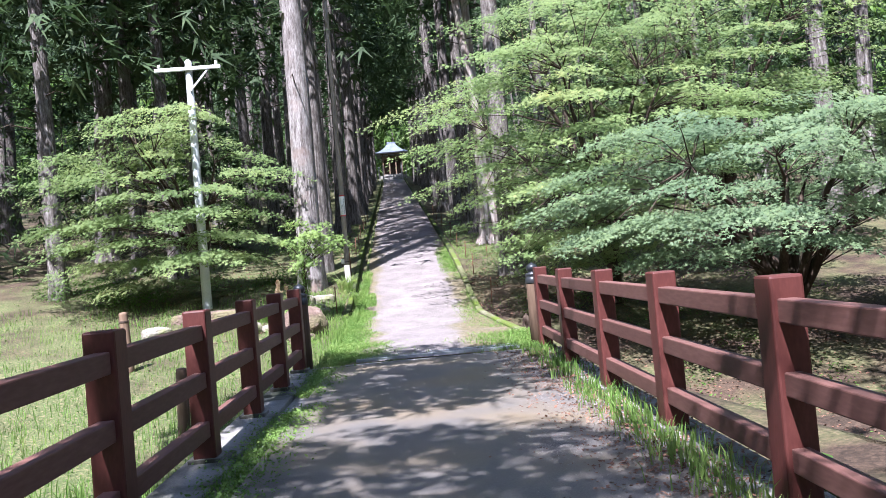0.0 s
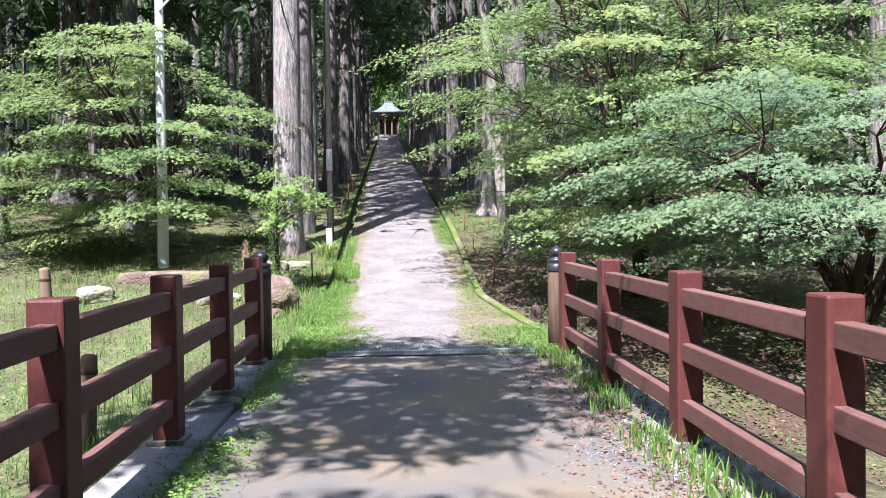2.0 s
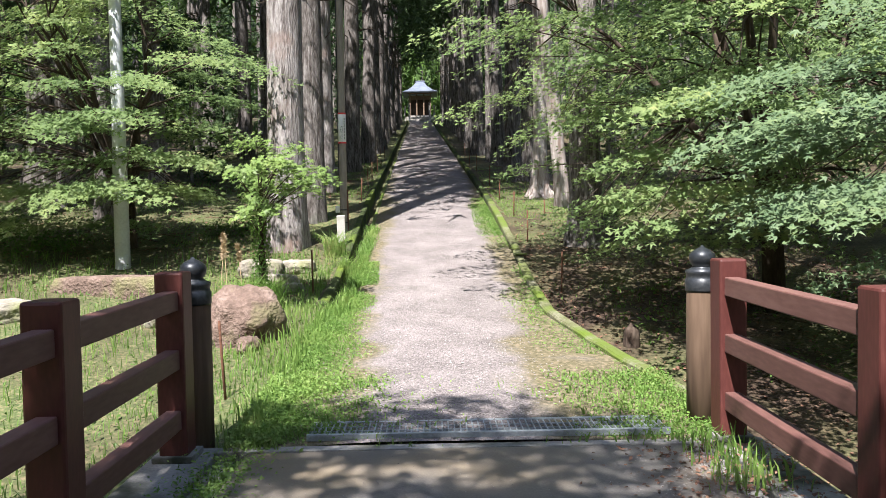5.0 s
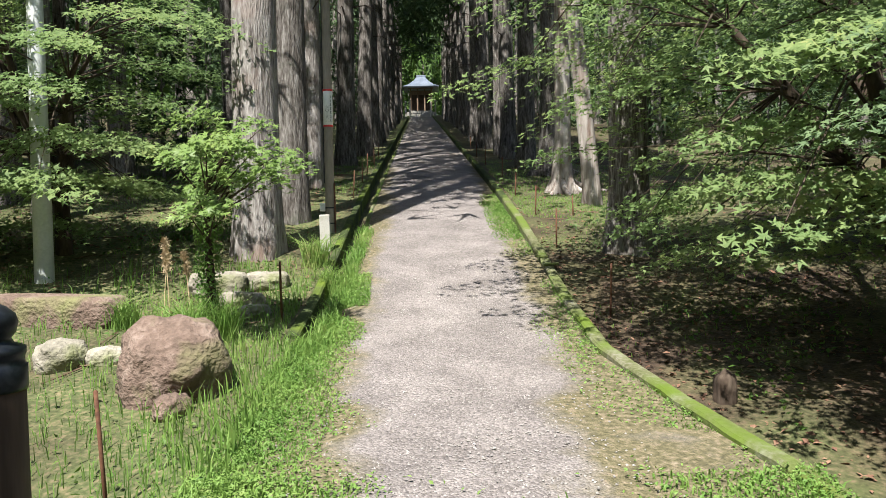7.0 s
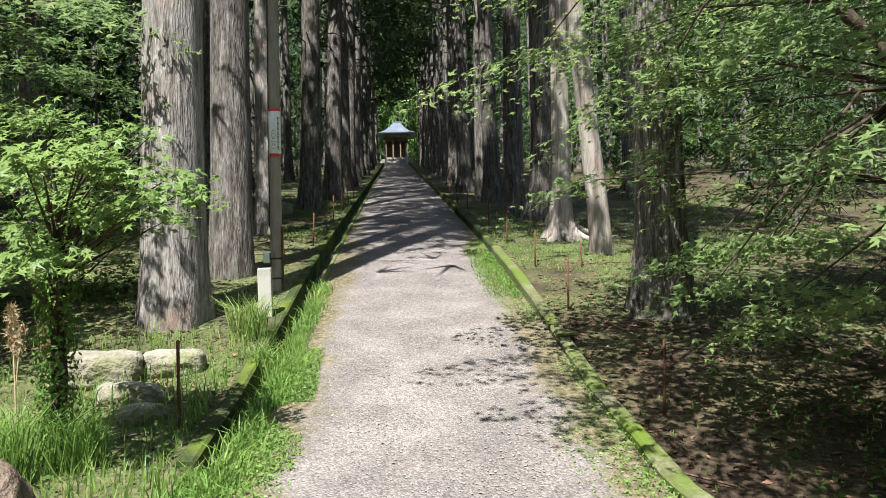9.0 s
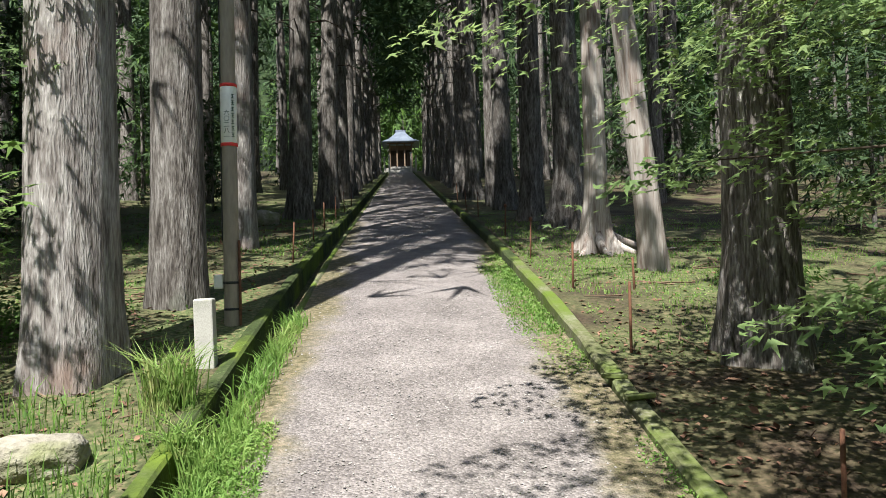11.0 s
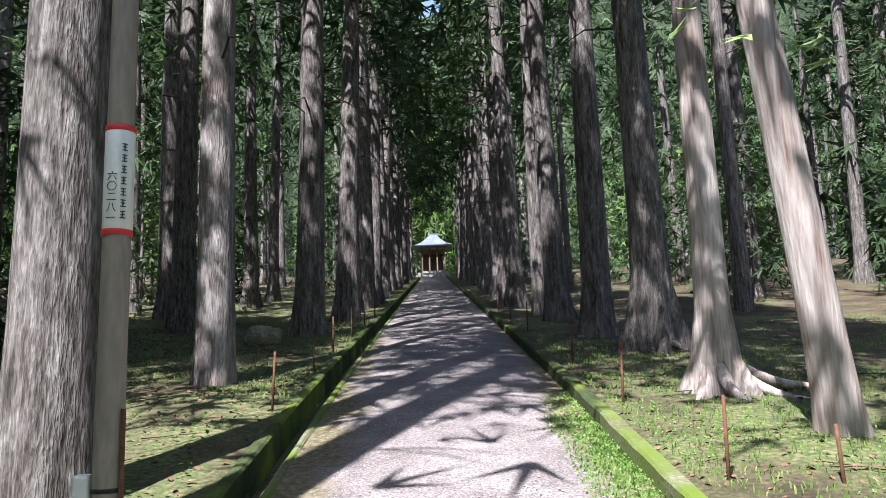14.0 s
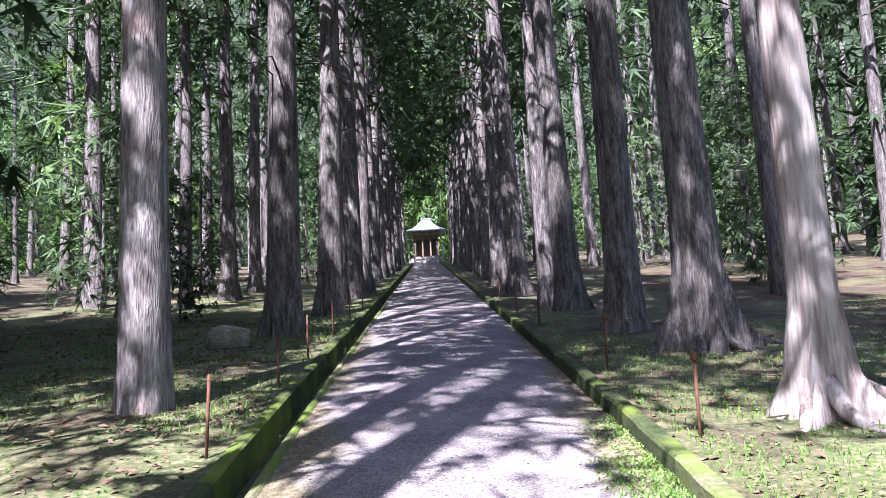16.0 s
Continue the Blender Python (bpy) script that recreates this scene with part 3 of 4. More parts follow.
spots = []
y = 33.0
while y < 88:
    spots.append((lane_x(y) - random.uniform(1.95, 2.3), y + random.uniform(-0.4, 0.4), random.uniform(0.75, 1.25)))
    spots.append((lane_x(y) + random.uniform(1.95, 2.3), y + random.uniform(-0.4, 0.8), random.uniform(0.8, 1.25)))
    y += random.uniform(1.9, 2.6)
for x, y, s in ((-6.3, 40.5, 1.1), (-10.2, 40.1, 1.2), (-6.5, 37.3, 0.75), (-6.4, 44.1, 0.9), (-15.1, 48.8, 1), (-9.7, 25.4, 1.6), (-18.3, 36.6, 2.2), (-12.3, 36.6, 1.2), (-7.0, 35.2, 1.2), (-9.1, 38, 1.15), (5.7, 31.3, 0.75), (-7.7, 22.5, 1.0), (11.4, 20.5, 1.1), (-6.2, 20.8, 0.9), (-8.6, 19.3, 1.0), (-6.4, 24.3, 1.0)):
    spots.append((x, y, s))
tries = 0
while len(spots) < 212 and tries < 6000:
    tries += 1
    x = random.uniform(-34, 34)
    y = random.uniform(20, 92) if abs(x) < 14 else random.uniform(14, 85)
    d = abs(x - lane_x(y))
    if d < 4.2 or (x > 0 and y < 24 and d < 9) or (x < 0 and y < 22 and d < 8) or (abs(x) > 16 and random.random() < 0.4):
        continue
    if any((x - a) ** 2 + (y - b) ** 2 < 5.0 for a, b, _ in spots):
        continue
    spots.append((x, y, random.uniform(0.6, 1.15)))
for i, (x, y, s) in enumerate(spots):
    m = pose(x, y, ground_z(x, y) - 0.03, random.uniform(-1.2, 1.2), random.uniform(-1.2, 1.2), random.uniform(0, 360))
    src = kinds[i % 3]
    if i < 3:
        src.matrix_basis = m
        src.scale = (s, s, 1.0)
    else:
        c = copy_thing(src, m)
        c.scale = (s, s, random.uniform(0.9, 1.12))
        if y > 46:
            next(o for o in c.children if o.name.startswith("crown")).data = far_crown
        if x < -4 and y < 27:
            next(o for o in c.children if o.name.startswith("crown")).data = dense_crown


def pads_crown(name, pads, per, leaf, m, shape=MAPLE, flat=0.04, tilt=0.3):
    """Flat leafy sprays: pads of (centre, radius, heading)."""
    P, Nn = [], []
    for (cx, cy, cz), r, h in pads:
        k = int(per * r * r / 0.3)
        a = rng.random(k) * 2 * np.pi
        q = np.sqrt(rng.random(k)) * r * (0.75 + 0.25 * np.cos(3 * a + cx * 7))
        lx, ly = q * np.cos(a) * 1.25, q * np.sin(a) * 0.8
        c, s = math.cos(h), math.sin(h)
        P.append(np.stack([cx + lx * c - ly * s, cy + lx * s + ly * c, cz + rng.normal(0, flat, k) - 0.22 * (q / r) ** 2 * r - 0.17 * lx], 1))
        Nn.append(np.tile(np.array([0.3 * c + 0.42 * SUN_AZ.x, 0.3 * s + 0.42 * SUN_AZ.y, 1.0]), (k, 1)))
    P, Nn = np.concatenate(P), np.concatenate(Nn)
    V, T = scatter(shape, P, Nn, rng.uniform(0.65, 1.25, len(P)) * leaf, tilt)
    return mesh_np(name, V, T, m)


def maple(x, y, height, centre, radii, npads, per, leaf, m, label, r=0.13, stems=3, z0=None, shape=MAPLE, low=()):
    """A spreading maple: several stems, limbs that reach the leafy sprays, sprays in loose layers."""
    gz = ground_z(x, y) if z0 is None else z0
    t = tagged(new("maple_tree", None), label, "tree", "maples")
    t.location = (x, y, gz - 0.05)
    C = Vector(centre) - Vector((x, y, gz - 0.05))
    pads, paths = [], []
    fork = Vector((0, 0, height * 0.16))
    limbs = []
    paths.append([((0, 0, -0.3), r * 1.5), ((0.02, 0, 0.05), r * 1.1), (tuple(fork), r)])
    for k in range(stems * 3):
        a = 6.283 * k / (stems * 3) + random.uniform(-0.3, 0.3)
        el = random.uniform(0.25, 1.25)
        end = C + Vector((radii[0] * 0.62 * math.cos(a) * math.cos(el), radii[1] * 0.62 * math.sin(a) * math.cos(el), radii[2] * (0.9 * math.sin(el) - 0.3)))
        pts = []
        for j in range(6):
            f = j / 5
            p = fork.lerp(end, f)
            p.z += 0.35 * math.sin(math.pi * f)
            p.x += 0.15 * noise.noise(Vector((k * 3.3, f * 3, x)))
            p.y += 0.15 * noise.noise(Vector((k * 5.7, f * 3, y)))
            pts.append((p, r * 0.62 * (1 - f) + 0.012))
        paths.append([(tuple(p), rr) for p, rr in pts])
        limbs += [p for p, _ in pts[1:]]
    for _ in range(npads):
        while True:
            v = Vector((random.uniform(-1, 1), random.uniform(-1, 1), random.uniform(-1, 1)))
            L = v.length
            if 0.45 < L < 1 and random.random() < L * L * 1.2:
                break
        p = C + Vector((v.x * radii[0], v.y * radii[1], v.z * radii[2]))
        p.z = round(p.z / 0.46) * 0.46 + random.uniform(-0.07, 0.07)
        h = math.atan2(p.y - C.y * 0.5, p.x - C.x * 0.5)
        pads.append((tuple(p), random.uniform(0.5, 1.0), h))
        near = min(limbs, key=lambda q: (q - p).length + (0.8 if q.z > p.z else 0))
        mid = near.lerp(p, 0.5) + Vector((0, 0, 0.12))
        paths.append([(tuple(near), 0.013), (tuple(mid), 0.009), (tuple(p), 0.003)])
    for q in low:
        p = Vector(q) - Vector((x, y, gz - 0.05))
        pads.append((tuple(p), random.uniform(0.35, 0.6), math.atan2(p.y, p.x)))
        near = min(limbs, key=lambda v: (v - p).length)
        paths.append([(tuple(near), 0.018), (tuple(near.lerp(p, 0.5) + Vector((0, 0, 0.2))), 0.012), (tuple(p), 0.003)])
    V, Q = tubes(paths, 5)
    o = tagged(new("branches", mesh_np("branches", V, Q, M_TWIG, True)), kind="stuff")
    o.parent = t
    c = tagged(new("crown", pads_crown("crown", pads, per, leaf, m, shape)), kind="stuff")
    c.parent = t
    return t


maple(3.9, 15.2, 5.5, (3.5, 15.2, 3.9), (3.4, 3.0, 2.7), 210, 125, 0.058, M_LEAF, "spreading green maple with layered feathery foliage", 0.13, shape=TRI_LEAF,
      low=[(1.75 + 0.33 * (i % 8) + 0.12 * math.sin(i) + 0.12 * ((i * 3) % 7), 12.6 + 0.42 * (i // 8) + 0.15 * math.cos(3 * i), 1.45 + 0.36 * ((i * 5) % 7)) for i in range(64)])
maple(6.0, 12.4, 4.5, (5.9, 11.9, 2.3), (3.6, 2.5, 1.15), 170, 175, 0.055, M_LEAF_B, "low blue-green maple with drooping layered branches", 0.14, z0=-0.5, shape=TRI_LEAF)
maple(7.0, 17.2, 8, (6.7, 16.8, 6.0), (3.7, 2.9, 2.6), 160, 75, 0.085, M_LEAF, "tall yellow-green maple with airy upright branches", 0.14, shape=TRI_LEAF)
maple(-4.9, 18.5, 4.5, (-5.4, 17.6, 3.5), (2.7, 1.6, 2.1), 140, 120, 0.066, M_LEAF, "light green maple with flat layered sprays", 0.1, shape=TRI_LEAF)


def surface_roots(x, y, r, ends, m):
    """Bare roots that run out over the soil from a trunk; parts of that tree."""
    tree = min((o for o in scene.objects if o.name.startswith("cedar_tree")), key=lambda o: (o.location.x - x) ** 2 + (o.location.y - y) ** 2)
    for a, L in ends:
        pts = []
        for j in range(7):
            f = j / 6
            px, py = x + (r * 0.7 + L * f) * math.cos(a + 0.35 * f), y + (r * 0.7 + L * f) * math.sin(a + 0.35 * f)
            h = 0.22 * (1 - f) ** 3 + 0.015 - 0.04 * f
            pts.append(((px - tree.location.x, py - tree.location.y, ground_z(px, py) + h - tree.location.z), 0.05 * (1 - f) + 0.015))
        V, Q = tubes([pts], 8)
        o = new("root", mesh_np("root", V, Q, m, True))
        o.parent = tree


surface_roots(2.24, 22.95, 0.15, ((-0.25, 1.1), (-0.9, 0.75), (-1.7, 0.5), (0.35, 1.0), (-2.6, 0.4)), M_PALE)
surface_roots(2.5, 25.85, 0.235, ((-0.5, 0.8), (-1.3, 0.6), (-2.2, 0.4)), M_BARK)


# ---- the rest of the wood: leafy edge, added shade trees behind the walker ----
def leafy_tree(x, y, lo, hi, rad, count, size, m, label, name="broadleaf_tree", me=None, trunk=0.16, off=(0, 0)):
    t = tagged(new(name, None), label, "tree")
    t.location = (x, y, ground_z(x, y) - 0.05)
    z = rng.uniform(lo, hi, count)
    f = (z - lo) / (hi - lo)
    a = rng.random(count) * 2 * np.pi
    r = rad * np.sqrt(np.clip(1 - (2 * f - 0.8) ** 2 / 1.7, 0.05, 1)) * np.sqrt(rng.uniform(0.1, 1, count))
    P = np.stack([off[0] + r * np.cos(a), off[1] + r * np.sin(a), z + 0.3 * np.sin(3 * a)], 1)
    V, T = scatter(SPRAY, P, np.stack([0.5 * np.cos(a), 0.5 * np.sin(a), np.ones(count)], 1), rng.uniform(0.6, 1.3, count) * size, 0.5)
    c = tagged(new("crown", mesh_np("crown", V, T, m)), kind="stuff")
    c.parent = t
    o = new("trunk", trunk_mesh("trunk", trunk, hi * 0.85, x, M_BARK, 1.5, 12, 10, (off[0] / hi, off[1] / hi)))
    o.parent = t
    return t


edge = [leafy_tree(-30, 101, 0.4, 13, 4.6, 480, 1.3, M_SHRUB, "leafy tree at the far edge of the wood"),
        leafy_tree(-22, 104, 0.3, 16, 4.6, 480, 1.3, M_NEEDLE, "dark bushy evergreen at the far edge of the wood")]
places = [(-14 + 5.5 * i, 106 + 3 * (i % 2)) for i in range(8)] + [(35, 100), (28, 106), (-6.5, 99), (9, 98), (4.2, 100), (-1.2, 103), (-1.2, 112), (2, 108), (-5, 108), (-12, 98)]
places += [(-33 - 5 * (i % 2), 12 + 5.5 * i) for i in range(15)] + [(33 + 5 * (i % 2), 12 + 5.5 * i) for i in range(15)]
places += [(-24, 20), (-29, 9), (24, 18), (29, 7), (20, 26), (-18, 60), (17, 62), (14, 45), (-13, 52), (-23, 33), (22, 37)]
for i, (x, y) in enumerate(places):
    near_axis = 96 < y < 115 and abs(x + 1) < 9
    c = copy_thing(edge[0 if near_axis else i % 2], pose(x, y, ground_z(x, y) - 0.05, 0, 0, 47 * i))
    c.scale = (1, 1, 1.9 if near_axis else random.uniform(0.8, 1.15))

# young evergreens under the cedars
young = leafy_tree(-6.5, 27, 0.3, 4.2, 1.2, 420, 0.36, M_NEEDLE, "young evergreen under the cedars", "evergreen_sapling", None, 0.04)
for i, (x, y, s) in enumerate(((-9, 31, 1.2), (-12, 28, 1.4), (-5.2, 33, 0.7), (8.5, 28, 1.2), (7, 34, 1), (11, 33, 1.5), (-8.5, 45, 1.4), (9, 44, 1.4), (-15, 38, 1.6), (14, 40, 1.6),
                             (6.5, 24, 0.9), (-6, 52, 1.3), (6, 54, 1.3), (-12, 22, 1.2), (9, 21, 1.3), (13, 24, 1.5), (-16, 27, 1.5), (-4.5, 62, 1.3), (4.5, 64, 1.3), (-7, 72, 1.6), (5, 78, 1.6), (8, 38, 1.3), (11, 29, 1.3), (15, 32, 1.6), (7.5, 47, 1.3), (12, 50, 1.6), (17, 27, 1.5), (-8, 36, 1.2), (-12, 33, 1.5), (-10, 42, 1.4), (-17, 45, 1.7))):
    copy_thing(young, pose(x, y, ground_z(x, y) - 0.05, 0, 0, 61 * i)).scale = (s, s, s)

# tall broadleaf trees behind the walker, unseen, added to cast shade on the bridge
SHADY = "unseen tall broadleaf tree added to shade the bridge"
leafy_tree(-4.8, -1.5, 6.0, 10.0, 3.0, 2600, 0.42, M_SHRUB, SHADY, trunk=0.2, off=(2.4, 1.2))
leafy_tree(-5.0, 4.4, 6.4, 9.4, 2.5, 2000, 0.42, M_SHRUB, SHADY, trunk=0.18, off=(2.8, 1.2))
leafy_tree(4.6, 0.6, 5.8, 10.5, 3.3, 1100, 0.45, M_SHRUB, SHADY, trunk=0.2)
leafy_tree(6.0, 4.2, 5.8, 10.5, 3.1, 800, 0.45, M_SHRUB, SHADY, trunk=0.18)


# ---- added backdrop all round: closes sky gaps and blocks low sky light ----
def build_backdrop():
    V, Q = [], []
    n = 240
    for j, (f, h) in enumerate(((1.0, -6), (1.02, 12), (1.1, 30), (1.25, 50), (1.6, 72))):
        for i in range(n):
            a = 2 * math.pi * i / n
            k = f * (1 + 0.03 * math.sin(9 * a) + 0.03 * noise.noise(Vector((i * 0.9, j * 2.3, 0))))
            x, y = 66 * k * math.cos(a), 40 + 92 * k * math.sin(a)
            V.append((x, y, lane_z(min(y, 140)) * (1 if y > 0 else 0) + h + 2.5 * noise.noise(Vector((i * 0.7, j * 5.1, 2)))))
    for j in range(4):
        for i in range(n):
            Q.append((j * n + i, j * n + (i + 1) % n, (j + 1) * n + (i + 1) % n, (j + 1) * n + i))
    tagged(new("backdrop", mesh_np("backdrop", V, Q, M_BACKDROP, False)), "added backdrop ring beyond the trees, coloured as dark forest shade", "hillside", kind="structure")


build_backdrop()

# ---- shrine pavilion at the end of the path ----
def build_shrine(x, y, z):
    s = tagged(new("shrine_pavilion", None), "small timber shrine hall under a blue-grey hipped roof", "shrine")
    s.location = (x, y, z)
    box("platform", (-1.6, -1.2, -1.2, 1.6, 2.2, 0.12), M_STONE, 0.03, s)
    for px in (-1.15, -0.4, 0.4, 1.15):
        for py in (-0.9, 1.9):
            box("column", (px - 0.07, py - 0.07, 0.12, px + 0.07, py + 0.07, 2.9), M_WOOD, 0.012, s)
    for py in (-0.9, 1.9):
        box("beam", (-1.4, py - 0.06, 2.7, 1.4, py + 0.06, 2.92), M_WOOD, 0.012, s)
    box("back_wall", (-1.15, 0.3, 0.12, 1.15, 0.4, 2.7), M_WOOD, 0.01, s)
    for px in (-0.75, 0.0, 0.75):
        box("door_panel", (px - 0.3, 0.25, 0.3, px + 0.3, 0.295, 2.2), M_TWIG, 0.01, s)
    bm = bmesh.new()
    rings = []
    for w, d, h in ((1.95, 2.1, 2.72), (1.98, 2.13, 2.8), (1.35, 1.5, 3.2), (0.8, 0.9, 3.7), (0.5, 0.3, 4.15), (0.44, 0.12, 4.25)):
        rings.append([bm.verts.new((sx * w, 0.5 + sy * d, h + (0.1 if h < 3 else 0))) for sx, sy in ((-1, -1), (1, -1), (1, 1), (-1, 1))])
    for a, b in zip(rings, rings[1:]):
        for i in range(4):
            bm.faces.new((a[i], a[(i + 1) % 4], b[(i + 1) % 4], b[i]))
    bm.faces.new(rings[0][::-1])
    bm.faces.new(rings[-1])
    o = new("roof", bm_mesh("roof", bm, M_ROOF))
    o.parent = s
    box("ridge", (-0.55, 0.4, 4.22, 0.55, 0.6, 4.42), M_ROOF, 0.03, s)


build_shrine(-1.4, 96, 13.25)
steps = tagged(new("stone_steps", None), "worn stone steps up to the shrine", "steps")
steps.location = (-1.35, 91.5, 12.42)
for i in range(6):
    box("step", (-1.1, 0.38 * i, -0.5, 1.1, 0.38 * i + 0.42, 0.15 * (i + 1)), M_STONE, 0.02, steps)


def banner_pole(x, y, h):
    b = tagged(new("stone_post", None), "pale stone post before the shrine", "post", "posts before the shrine")
    b.location = (x, y, lane_z(y))
    box("shaft", (-0.08, -0.08, -0.2, 0.08, 0.08, h), M_GRANITE, 0.02, b)
    box("head", (-0.11, -0.11, h, 0.11, 0.11, h + 0.12), M_GRANITE, 0.03, b)


for x, y, h in ((-2.5, 90.5, 1.7), (-0.35, 90.5, 1.9), (0.15, 89.5, 1.6), (-2.9, 88.5, 1.5)):
    banner_pole(x, y, h)


# ---- poles and markers ----
def steel_pole(x, y):
    z = ground_z(x, y)
    p = tagged(new("utility_pole", None), "slim galvanised steel pole with a short crossarm", "pole")
    p.location = (x, y, z)
    H = 6.4 - z
    lathe("shaft", [(0.105, -0.3), (0.105, 0.02), (0.1, 1.2), (0.085, 3.2), (0.075, H), (0.03, H + 0.05)], M_GALV, 16, p)
    box("crossarm", (-0.72, -0.12, H - 0.22, 0.72, -0.06, H - 0.14), M_GALV, 0.008, p)
    bm = bmesh.new()
    box_into(bm, -0.02, -0.1, 0, 0.02, -0.07, 0.62, 0.004, Matrix.Translation((0.02, 0, H - 0.68)) @ Matrix.Rotation(radians(42), 4, "Y"))
    o = new("brace", bm_mesh("brace", bm, M_GALV))
    o.parent = p
    for i in range(5):
        lathe("band", [(0.09, H - 1.05 - 0.25 * i), (0.092, H - 1.03 - 0.25 * i), (0.09, H - 1.0 - 0.25 * i)], M_GALV, 12, p) if i in (0, 1) else None
    for k in (-0.62, 0.62):
        o = lathe("insulator", [(0.02, 0), (0.035, 0.02), (0.035, 0.06), (0.02, 0.09)], M_WHITE, 10, p)
        o.location = (k, -0.09, H - 0.14)


steel_pole(-4.55, 17.3)


def tagged_pole(x, y):
    z = ground_z(x, y)
    p = tagged(new("telephone_pole", None), "slim brown-grey pole with a white red-banded number plate", "pole")
    p.location = (x, y, z)
    lathe("shaft", [(0.066, -0.3), (0.066, 0.0), (0.063, 1.5), (0.058, 4), (0.05, 7.5), (0.02, 7.55)], M_POLE, 16, p)
    b, t = 2.9 - z, 3.4 - z
    lathe("plate", [(0.066, b), (0.068, b + 0.004), (0.068, t - 0.004), (0.066, t)], M_WHITE, 20, p)
    for h in (b - 0.012, t - 0.012):
        lathe("red_band", [(0.069, h), (0.071, h + 0.003), (0.071, h + 0.024), (0.069, h + 0.027)], M_RED, 20, p)
    for i, ch in enumerate("六〇二八一"):
        cu = bpy.data.curves.new("numeral", "FONT")
        cu.body, cu.size, cu.align_x, cu.extrude = ch, 0.05, "CENTER", 0.0004
        cu.materials.append(M_INK)
        o = new("numeral", cu)
        o.parent = p
        a = radians(-92)
        o.location = (0.0705 * math.cos(a), 0.0705 * math.sin(a), b + 0.245 - i * 0.05)
        o.rotation_euler = (radians(90), 0, a + radians(90))
    for i in range(7):
        a = radians(-50)
        bm = bmesh.new()
        for dz, w in ((0.0, 0.026), (0.016, 0.02), (0.03, 0.024)):
            box_into(bm, -w / 2, -0.0006, dz, w / 2, 0.0006, dz + 0.005)
        box_into(bm, -0.003, -0.0006, 0.0, 0.003, 0.0006, 0.036)
        o = new("writing_bar", bm_mesh("writing_bar", bm, M_INK))
        o.parent = p
        o.location = (0.0715 * math.cos(a), 0.0715 * math.sin(a), b + 0.385 - i * 0.054)
        o.rotation_euler.z = a + radians(90)
    box("junction_box", (-0.14, -0.05, 0.3, -0.066, 0.02, 0.42), M_WHITE, 0.012, p)
    for h in (0.12, 0.34):
        lathe("strap", [(0.0665, h), (0.069, h + 0.004), (0.069, h + 0.016), (0.0665, h + 0.02)], M_IRON, 16, p)
    V, Q = tubes([[((0.075, -0.03, -0.1), 0.012), ((0.073, -0.03, 0.7), 0.012)], [((-0.072, 0.02, 0.7), 0.01), ((-0.062, 0.02, 6.5), 0.009)]], 8)
    o = new("ground_rod", mesh_np("ground_rod", V[:16], Q[:8], M_RUST, True))
    o.parent = p
    o = new("cable", mesh_np("cable", V[16:], Q[8:] - 16, M_IRON, True))
    o.parent = p


tagged_pole(-1.63, 19.6)

bm = bmesh.new()
box_into(bm, -0.065, -0.065, -0.35, 0.065, 0.065, 0.5, 0.012)
for v in bm.verts:
    if v.co.z > 0.48:
        v.co.z += 0.012 * (1 - abs(v.co.x) / 0.08)
marker = tagged(new("boundary_stone", bm_mesh("boundary_stone", bm, M_GRANITE)), "square pale granite marker post in the grass", "marker stone")
marker.matrix_basis = pose(-1.54, 18.45, 1.14, 1, -1, 4)


def stake(x, y, h, cap):
    s = tagged(new("stake", None), "thin rusty iron stake in the ground", "stake", "stakes beside the path")
    s.matrix_basis = pose(x, y, ground_z(x, y), random.uniform(-3, 3), random.uniform(-3, 3), 0)
    lathe("rod", [(0.011, -0.2), (0.011, h), (0.004, h + 0.006)], M_RUST, 8, s)
    if cap:
        o = lathe("loop", [(0.02, h - 0.05), (0.024, h - 0.045), (0.024, h - 0.02), (0.012, h + 0.004)], M_RUST, 8, s)


for x, y, h, c in ((1.55, 16.05, 0.52, 0), (1.42, 18.55, 0.5, 0), (1.4, 20.45, 0.45, 0), (1.32, 22.6, 0.5, 1), (1.28, 24.9, 0.5, 1), (1.2, 28.9, 0.5, 0), (1.1, 31, 0.5, 0), (1.1, 34.5, 0.5, 0),
                   (-1.6, 15.8, 0.55, 0), (-1.75, 12.2, 0.62, 0), (-1.62, 22.8, 0.5, 0), (-1.66, 25.1, 0.5, 0), (-1.7, 26.9, 0.5, 0), (-1.7, 29, 0.5, 0), (-1.75, 31.5, 0.5, 0), (-1.8, 34.2, 0.5, 0), (1.95, 20.3, 0.3, 0)):
    stake(x, y, h, c)


# ---- stones ----
def stone(x, y, sx, sy, sz, m, label, rz=0, seed=1.0, sink=0.25, name="rock", rough=0.25, flat=0.0):
    bm = bmesh.new()
    bmesh.ops.create_icosphere(bm, subdivisions=4, radius=1)
    for v in bm.verts:
        n = v.co.normalized()
        k = 1 + rough * noise.noise(n * 1.3 + Vector((seed, seed * 2, 0))) + 0.55 * rough * noise.noise(n * 3.0 + Vector((0, seed, 4))) + 0.28 * rough * noise.noise(n * 7 + Vector((seed, 0, 1)))
        p = n * k
        # blocky faces
        q = max(abs(p.x), abs(p.y), abs(p.z))
        p = p.lerp(p / max(q, 0.01) * 0.85, flat)
        v.co = Vector((p.x * sx, p.y * sy, p.z * sz))
    ob = tagged(new(name, bm_mesh(name, bm, m, True)), label, "rock")
    ob.matrix_basis = pose(x, y, ground_z(x, y) + sz * (1 - 2 * sink), 0, 0, rz)
    return ob


